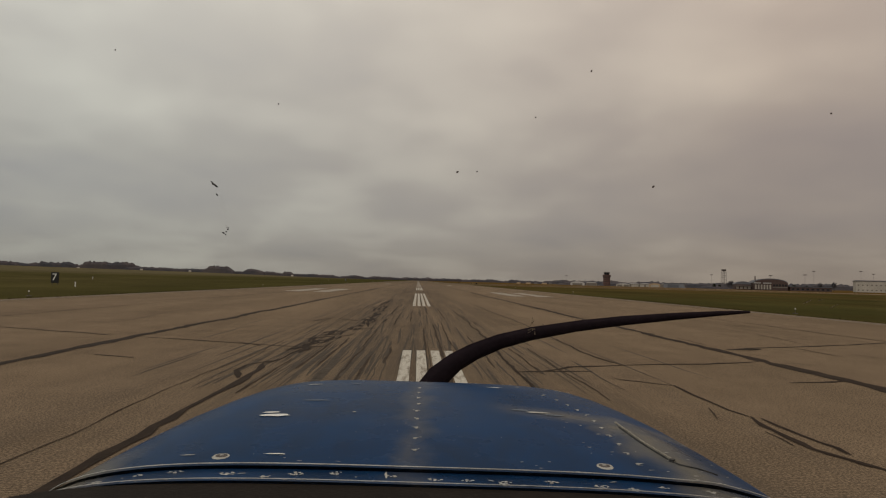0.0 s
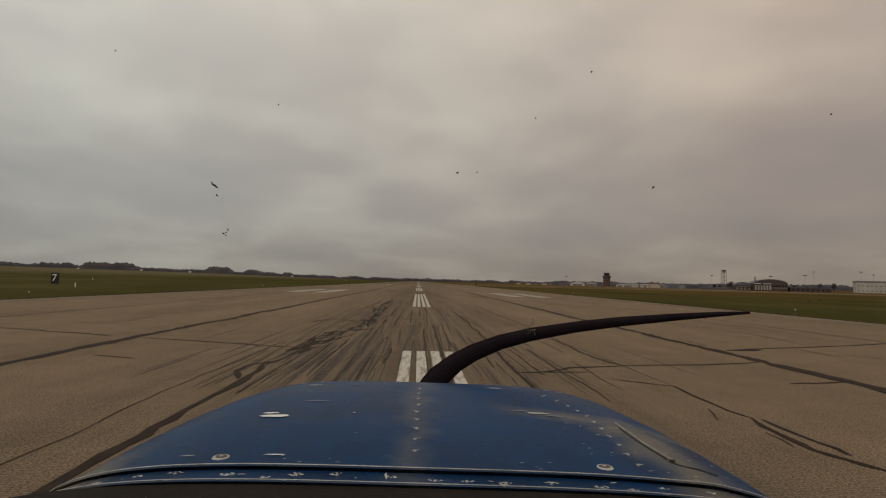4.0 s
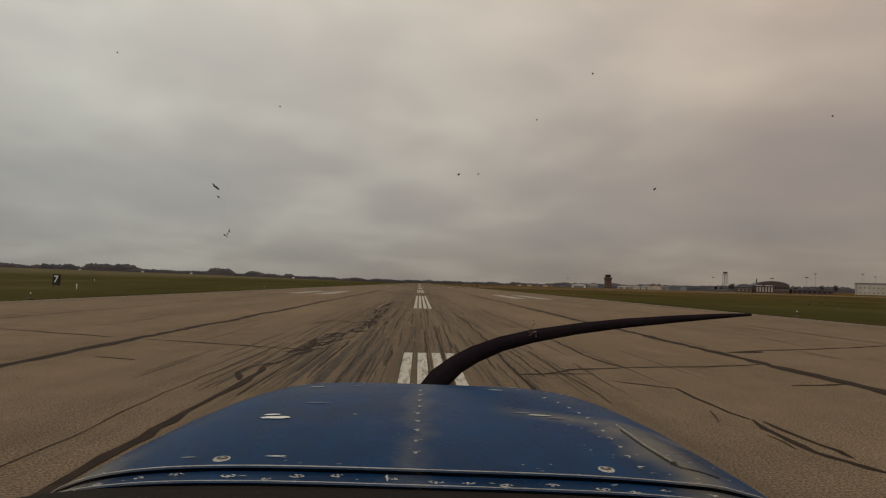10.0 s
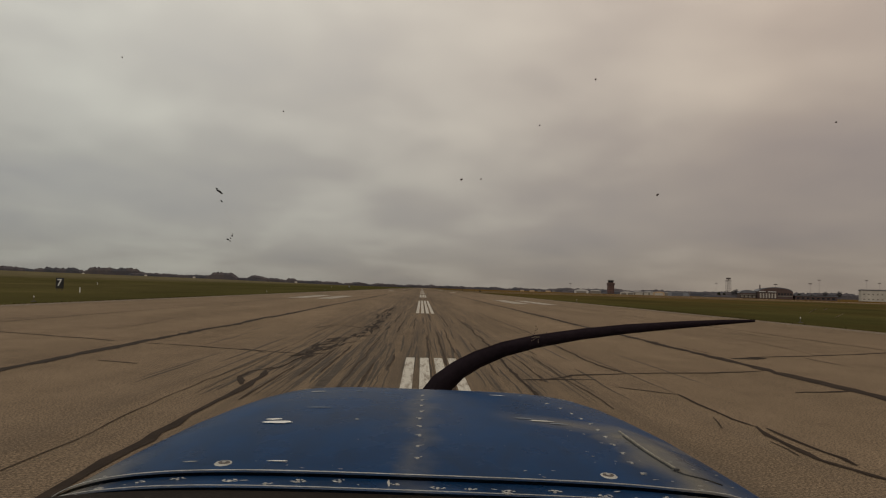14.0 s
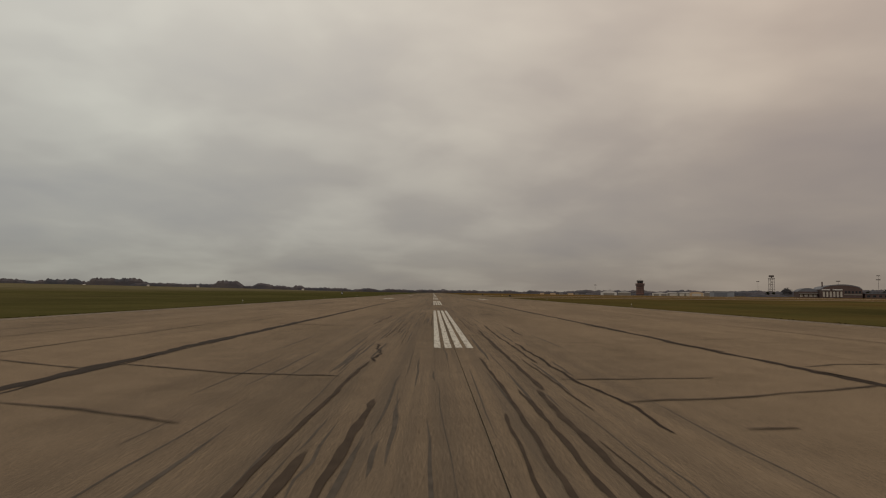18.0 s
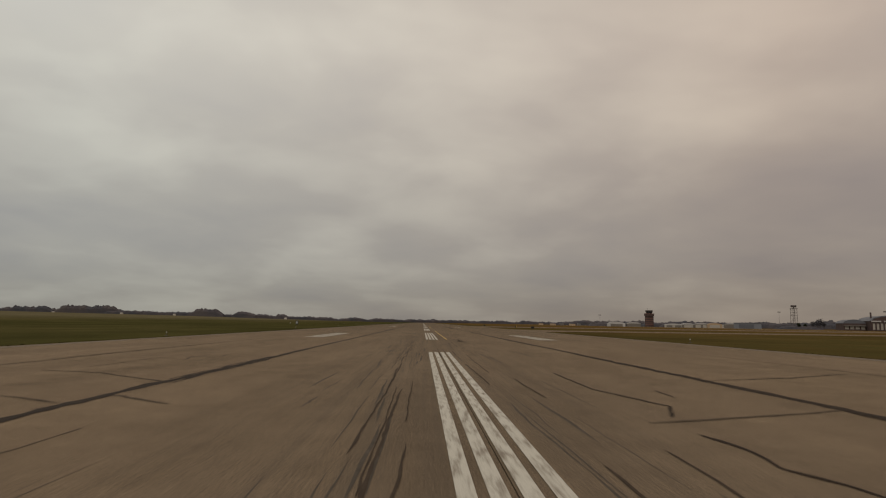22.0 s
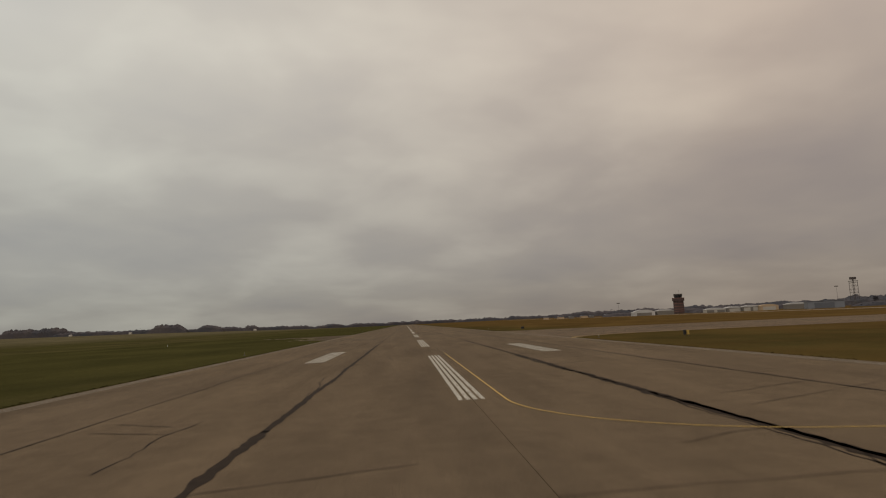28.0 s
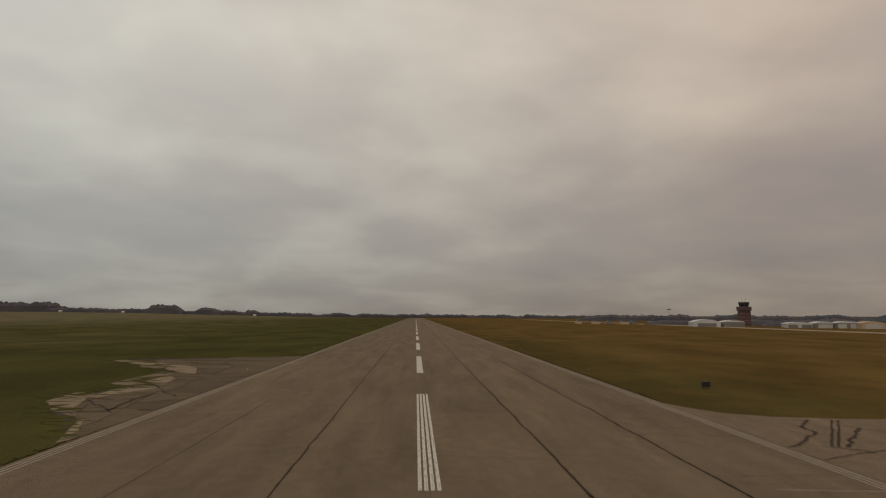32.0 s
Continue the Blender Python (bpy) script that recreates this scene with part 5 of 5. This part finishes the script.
for (ya, ra), (yb, rb) in zip(((-0.09, 0.07), (0.0, 0.07), (0.06, 0.062), (0.10, 0.04)), ((0.0, 0.07), (0.06, 0.062), (0.10, 0.04), (0.13, 0.01))):
    rod(bm, (0, ya, 0), (0, yb, 0), ra, rb, sides=24)
part("spinner", bm, STEEL, prop, smooth=False)

# ---------------------------------------------------------------- buildings across the airfield


def at_ground(x, y):
    return (x, y, rise(x, y) - 0.045)


def ngon(r, z0, z1, n=8, r2=None, turn=22.5):
    bm = bmesh.new()
    m = Matrix.Translation((0, 0, (z0 + z1) / 2)) @ pose(0, 0, 0, 0, 0, turn)
    bmesh.ops.create_cone(bm, cap_ends=True, segments=n, radius1=r, radius2=r if r2 is None else r2, depth=z1 - z0, matrix=m)
    return bm


tower = empty("control_tower", at_ground(319, 1013))
part("shaft", ngon(5.8, 0, 17.5), BRICK, tower, "dark brown brick shaft")
for z in (2.6, 5.0, 8.2, 11.4):
    part("band", ngon(5.95, z, z + 0.8), TOWERBAND, tower, "dull red horizontal band")
part("gallery", ngon(6.7, 14.9, 18.2), BRICK, tower, "wider brick floor below the cab")
part("parapet", ngon(6.9, 17.9, 18.6), TOWERBAND, tower)
part("cab_glass", ngon(3.9, 18.6, 22.0, r2=4.7), GLASS, tower, "dark tinted cab glazing")
for k in range(8):
    a = radians(45 * k + 22.5)
    part("mullion", rodded((3.95 * math.cos(a), 3.95 * math.sin(a), 18.6), (4.75 * math.cos(a), 4.75 * math.sin(a), 22.0), 0.16), DARKMETAL, tower)
part("cab_roof", ngon(5.0, 22.0, 23.2), DARKMETAL, tower)
for dx, h in ((-2, 3.0), (1.5, 4.2)):
    part("aerial", rodded((dx, 0, 23.4), (dx, 0, 23.4 + h), 0.08), DARKMETAL, tower)
tagged(tower, "brown brick control tower with dull red bands and glass cab", "control tower")

mast = empty("radar_tower", at_ground(490, 952))
for sx in (-3, 3):
    for sy in (-3, 3):
        part("leg", rodded((sx, sy, 0), (sx * 0.9, sy * 0.9, 27), 0.22), DARKMETAL, mast)
for k in range(7):
    z = 3.6 * (k + 1)
    q = 3 * (1 - 0.1 * z / 27)
    bm = bmesh.new()
    for a, b in (((-q, -q), (q, -q)), ((q, -q), (q, q)), ((q, q), (-q, q)), ((-q, q), (-q, -q))):
        rod(bm, (*a, z), (*b, z), 0.16)
    part("ring_beam", bm, DARKMETAL, mast)
    bm = bmesh.new()
    s = 1 if k % 2 else -1
    for yy in (-q, q):
        rod(bm, (-q * s, yy, z - 3.6), (q * s, yy, z), 0.10)
    part("brace", bm, DARKMETAL, mast)
part("platform", boxed(-3.4, 3.4, -3.4, 3.4, 26.6, 27.2), DARKMETAL, mast)
part("antenna", boxed(-3.6, 3.6, -0.8, 0.8, 28.6, 31.4, bevel=0.3), DARKMETAL, mast, "flat dark radar antenna")
part("pedestal", rodded((0, 0, 27.2), (0, 0, 28.8), 0.7), DARKMETAL, mast)
tagged(mast, "dark steel lattice radar tower with a flat antenna", "radar tower")


def arch(w, d, eave, top, n=14, bow=0.8):
    """A barrel roof over a footprint w by d: the roof shell with closed ends."""
    bm = bmesh.new()
    rows = []
    for y in (0, d):
        pts = [(-w / 2 + w * i / n, y, eave + (top - eave) * max(0.0, math.sin(math.pi * i / n)) ** bow) for i in range(n + 1)]
        rows.append([bm.verts.new(p) for p in pts])
    for i in range(n):
        bm.faces.new((rows[0][i], rows[0][i + 1], rows[1][i + 1], rows[1][i]))
    bm.faces.new(rows[0])
    bm.faces.new(rows[1])
    return bm


def hangar(x, y, w, d, eave, top, turn, wall, roof, label, doors=0, windows=0, group="hangars", name="hangar", bow=0.8):
    e = empty(name, at_ground(x, y))
    e.rotation_euler = (0, 0, radians(turn))
    part("wall", boxed(-w / 2, w / 2, 0, d, 0, eave), wall, e)
    ob = part("roof", arch(w + 0.8, d + 0.6, eave, top, bow=bow), roof, e)
    ob.location = (0, 0.25, 0)
    for k in range(doors):
        a = -w / 2 + w * (k + 0.15) / doors
        b = -w / 2 + w * (k + 0.85) / doors
        part("door", boxed(a, b, -0.25, 0.05, 0, eave * 0.82), PALE if wall not in (WHITE, PALE) else SHADE, e)
    for k in range(windows):
        a = -w / 2 + w * (k + 0.25) / windows
        part("window", boxed(a, a + w * 0.5 / windows, -0.12, 0.05, eave * 0.55, eave * 0.8), GLASS, e)
    tagged(e, label, "hangar" if name == "hangar" else "building", group)
    return e


# the large brick hall with a low-arched roof, tall pale windows between its piers, and its wing
big = hangar(390, 655, 34, 34, 8.2, 13.0, -20, BRICK, ROOFGREY, "large brick hall with a grey arched roof and tall pale windows", bow=0.5)
part("gable", arch(33.4, 0.5, 8.2, 12.3, bow=0.5), BRICK, big, "brick gable under the roof edge")
part("roof_edge", arch(35, 0.3, 8.4, 13.2, bow=0.5), ROOFGREY, big, "grey metal roof edge").location = (0, 0.1, 0)
for k in range(6):
    part("window", boxed(-15.7 + 2.9 * k, -14.0 + 2.9 * k, -0.15, 0.06, 1.0, 6.2), PALE, big, "tall pale window")
    part("pier", boxed(-16.7 + 2.9 * k, -15.9 + 2.9 * k, -0.9, 0.05, 0, 7.4), BRICK, big)
for x0, x1 in ((-16.6, -9.8), (-7.6, 0.6)):
    part("fascia", boxed(x0, x1, -1.0, 0.05, 7.45, 8.5), WHITE, big, "pale fascia over the windows")
part("band", boxed(2.0, 16.6, -0.25, 0.05, 3.0, 4.0), SHADE, big, "drab string course")
for k in range(5):
    part("window", boxed(2.6 + 2.9 * k, 4.2 + 2.9 * k, -0.12, 0.05, 4.6, 6.8), GLASS, big)
part("chimney", boxed(-14.6, -13.6, 8, 9, 10.0, 15.6), BRICK, big)
wing = hangar(369, 673, 16.6, 22, 6.0, 9.4, -20, BRICK, ROOFGREY, "low brown brick wing with a dark arched roof", bow=0.6)
part("canopy", boxed(-8.2, 8.2, -1.6, 0.05, 3.6, 4.4), SHADE, wing, "drab canopy along the front")
for k in range(4):
    part("window", boxed(-7.4 + 4 * k, -4.6 + 4 * k, -0.12, 0.05, 1.0, 3.4), PALE, wing, "pale window")
flat = empty("terminal_building", at_ground(610, 760))
flat.rotation_euler = (0, 0, radians(-32))
part("wall", boxed(-36, 36, 0, 40, 0, 14.5), PALE, flat, "pale ribbed cladding")
part("roof", boxed(-36.6, 36.6, -0.6, 40.6, 14.5, 15.6), ROOFGREY, flat)
for row, z in enumerate((2.0, 8.5)):
    for k in range(14):
        a = -34 + 4.9 * k
        part("window", boxed(a, a + 1.7, -0.15, 0.1, z, z + 1.5), SHADE, flat)
tagged(flat, "long pale two-storey terminal building with small windows", "building")
low = empty("low_building", at_ground(427, 642))
low.rotation_euler = (0, 0, radians(-20))
part("wall", boxed(-20, 20, 0, 14, 0, 4.4), BRICK, low)
part("roof", boxed(-20.4, 20.4, -0.4, 14.4, 4.4, 5.0), ROOFGREY, low)
for k in range(8):
    part("window", boxed(-18.5 + 4.8 * k, -16 + 4.8 * k, -0.12, 0.1, 1.2, 3), GLASS, low)
tagged(low, "low brown brick building beside the large hangar", "building")

hangar(254, 956, 22, 24, 3.8, 6.4, -14, WHITE, WHITE, "white hangar with a shallow arched roof", doors=1)
hangar(275, 950, 17, 20, 4.2, 5.8, -14, SHADE, WHITE, "dark-fronted hangar with a pale arched roof", doors=0)
# SHADE walls: the shadow under the bright roofs is put into the wall colour
for x, y, w, wall, roof, turn, eave, doors in ((317, 925, 20, PALE, WHITE, -18, 3.2, 2), (332, 915, 15, SHADE, WHITE, -14, 3.8, 1), (344, 905, 17, SHADE, WHITE, -20, 4.2, 2), (353, 890, 16, TAN, TAN, -20, 4.2, 1), (357, 850, 22, SHADE, WHITE, -24, 4.6, 0), (400, 965, 18, SHADE, PALE, -22, 3.0, 1)):
    hangar(x, y, w, 16, eave, eave + 1.6, turn, wall, roof, "low tan hangar with a tan roof" if wall is TAN else "low drab hangar with a pale weathered roof", doors=doors)
blue = empty("hangar", at_ground(339.5, 791))
blue.rotation_euler = (0, 0, radians(-28))
part("wall", boxed(-13, 13, 0, 22, 0, 5.6), CLADGREY, blue, "blue-grey ribbed cladding")
part("roof", boxed(-13.3, 13.3, -0.3, 22.3, 5.6, 6.2), ROOFGREY, blue)
part("door", boxed(-8, 6, -0.2, 0.05, 0, 4.6), ROOFGREY, blue)
tagged(blue, "large blue-grey metal hangar with flat roof", "hangar", "hangars")
for x, y, w in ((205, 1120, 9), (217, 1110, 6), (231, 1100, 9), (243, 1105, 5), (262, 1098, 8), (190, 1140, 7)):
    hangar(x, y, w, 10, 2.6, 3.8, -10, rng.choice((SHADE, TAN, SHADE)), ROOFGREY, "small drab shed with a grey roof far across the field", group="sheds", name="shed")


def light_mast(x, y, h):
    e = empty("light_mast", at_ground(x, y))
    part("pole", rodded((0, 0, 0), (0, 0, h), 0.16, 0.08), DARKMETAL, e)
    part("head", boxed(-1.9, 1.9, -0.6, 0.6, h - 0.4, h + 0.5, bevel=0.1), DARKMETAL, e)
    tagged(e, "tall slender floodlight mast with a wide dark head", "light mast", "floodlight masts")


for x, y, h in ((412, 692, 17), (452, 690, 19), (560, 835, 28), (625, 830, 29), (655, 845, 26), (258, 1045, 16), (470, 952, 22)):
    light_mast(x, y, h)

# farm buildings among the far trees
for x, y in ((-925, 2060), (-765, 2060), (-425, 2060), (-1131, 2060)):
    e = empty("barn", at_ground(x, y))
    part("wall", boxed(-3.5, 3.5, -3, 3, 0, 3), PALE, e)
    bm = bmesh.new()
    vs = [bm.verts.new(p) for p in ((-3.8, -3.3, 3.06), (3.8, -3.3, 3.06), (3.8, 3.3, 3.06), (-3.8, 3.3, 3.06), (-3.8, 0, 5), (3.8, 0, 5))]
    for q in ((0, 1, 5, 4), (3, 2, 5, 4), (0, 3, 4), (1, 2, 5), (0, 1, 2, 3)):
        bm.faces.new([vs[i] for i in q])
    part("roof", bm, PALE, e)
    tagged(e, "small white farm building before dark woods", "barn", "farm buildings")

# ---------------------------------------------------------------- trees


def crown_cloud(rng, verts, faces, cx, cy, cz, rx, rz, n, size):
    """Many small clumps of twigs in an uneven crown."""
    for _ in range(n):
        while True:
            p = Vector((rng.uniform(-1, 1), rng.uniform(-1, 1), rng.uniform(-1, 1)))
            if p.length < 1:
                break
        p = p * (0.55 + 0.45 * rng.random())
        k = 0.85 + 0.3 * noise.noise(Vector((cx * 0.1 + p.x * 2, cy * 0.1 + p.y * 2, p.z * 2)))
        c = Vector((cx + p.x * rx * k, cy + p.y * rx * k, cz + p.z * rz * k))
        s = size * rng.uniform(0.6, 1.3)
        o = len(verts)
        for _ in range(4):
            d = Vector((rng.gauss(0, 1), rng.gauss(0, 1), rng.gauss(0, 0.8))).normalized() * s
            verts.append(tuple(c + d))
        faces += [(o, o + 1, o + 2), (o, o + 1, o + 3), (o, o + 2, o + 3), (o + 1, o + 2, o + 3)]


def wood(name, height, mat, label, *belts):
    """Belts of closed canopy, each (x0, y0, x1, y1, lowest, highest), with loose crowns along the top."""
    verts, faces = [], []
    for x0, y0, x1, y1, lo, hi in belts:
        L = math.hypot(x1 - x0, y1 - y0)
        nx, ny = -(y1 - y0) / L, (x1 - x0) / L
        n = int(L / 3.5)
        first = len(verts)
        rows = 9
        for i in range(n + 1):
            f = i / n
            wob = 0.5 + 0.75 * noise.noise((f * L / 55, y0, 0)) + 0.35 * noise.noise((f * L / 14, y0, 5))
            span = min(30.0, L / 4)
            ends = max(0.0, min(1.0, f * L / span, (1 - f) * L / span)) ** 0.5
            h = height * (lo + (hi - lo) * min(1.1, max(0.0, wob))) * (0.03 + 0.97 * ends) * (1 + 0.20 * noise.noise((f * L / 24, y0, 13)) + 0.18 * noise.noise((f * L / 7, y0, 3)) + 0.12 * noise.noise((f * L / 3.6, x0, 7)))
            depth = 34 * (1 + 0.3 * noise.noise((f * L / 30, y0, 9)))
            for j in range(rows):
                a = math.pi * j / (rows - 1)
                out = -math.cos(a) * depth / 2
                z = h * math.sin(a) ** 0.45 if 0 < j < rows - 1 else -1.0
                lump = 1 + 0.16 * noise.noise((f * L / 6, j * 1.3, y0))
                x, y = x0 + (x1 - x0) * f + nx * out, y0 + (y1 - y0) * f + ny * out
                verts.append((x, y, rise(x, y) + z * lump))
        for i in range(n):
            for j in range(rows - 1):
                o = first + i * rows + j
                faces.append((o, o + 1, o + rows + 1, o + rows))
            p = verts[first + i * rows + rng.choice((2, 3, 4))]
            tall = rng.uniform(0.4, 1.1) + (rng.uniform(0.6, 2.2) if rng.random() < 0.12 else 0)
            crown_cloud(rng, verts, faces, p[0], p[1], p[2] - 1.2, 4.2, 2.8 * tall, 7, 1.15)
    return tagged(raw(name, verts, faces, mat), label, "trees", kind="stuff")


wood("far_woods", 20, TWIGS, "dark belt of bare woodland on the far horizon", (-1720, 2130, -1000, 2270, 0.62, 0.95), (-2600, 1900, -1560, 2110, 0.5, 0.85), (-1640, 2090, -1375, 2150, 0.85, 1.15), (-1355, 2150, -1195, 2180, 0.9, 1.2), (-1200, 2180, -1005, 2230, 1.15, 1.5))
wood("far_woods", 20, TWIGS, "dark belt of bare woodland on the far horizon", (-1060, 2210, -700, 2230, 0.42, 0.75), (-765, 2180, -650, 2180, 1.0, 1.35), (-630, 2190, -548, 2190, 0.75, 1.05), (-680, 2200, -290, 2300, 0.38, 0.68), (-492, 2200, -448, 2205, 0.7, 0.95))
wood("far_woods", 20, TWIGS, "low dark woods beyond the runway's far end", (-330, 2500, 260, 2950, 0.35, 0.8), (200, 2800, 900, 2600, 0.35, 0.75))
wood("far_woods", 15, TWIGS, "dark hedge of bare trees behind the hangars", (335, 1125, 470, 1090, 0.25, 0.50), (455, 1075, 640, 980, 0.38, 0.70), (255, 1100, 316, 1085, 0.2, 0.42), (330, 1010, 420, 985, 0.34, 0.58), (380, 810, 420, 795, 0.15, 0.30))
wood("far_woods", 15, TWIGS, "wooded rise behind the airport buildings", (340, 1700, 900, 1500, 0.5, 0.95), (870, 1500, 1700, 1150, 0.7, 1.15))


def tree(x, y, h, evergreen):
    e = empty("tree", at_ground(x, y))
    bm = rodded((0, 0, -0.2), (0, 0, h * 0.55), h * 0.03, h * 0.012)
    for k in range(7):
        a = rng.uniform(0, 6.28)
        z0 = h * rng.uniform(0.22, 0.5)
        rod(bm, (0, 0, z0), (math.cos(a) * h * 0.28, math.sin(a) * h * 0.28, z0 + h * 0.3), h * 0.01, h * 0.004, sides=5)
    part("trunk", bm, BARK, e)
    verts, faces = [], []
    crown_cloud(rng, verts, faces, 0, 0, h * 0.6, h * 0.36, h * 0.4, 420 if evergreen else 300, h * 0.05)
    raw("crown", verts, faces, PINES if evergreen else TWIGS, e)
    tagged(e, "dark dense round tree beside the airport buildings" if evergreen else "bare spring tree with thin open crown", "tree", "airport trees")


for x, y, h, ev in ((560, 822, 13, False), (575, 815, 14, False), (425, 668, 8, True), (437, 664, 7, True), (418, 792, 13, False), (411, 786, 11, False), (426, 798, 10, False), (640, 800, 12, False), (394, 790, 8, True), (402, 792, 7, True), (520, 960, 12, False)):
    tree(x, y, h, ev)
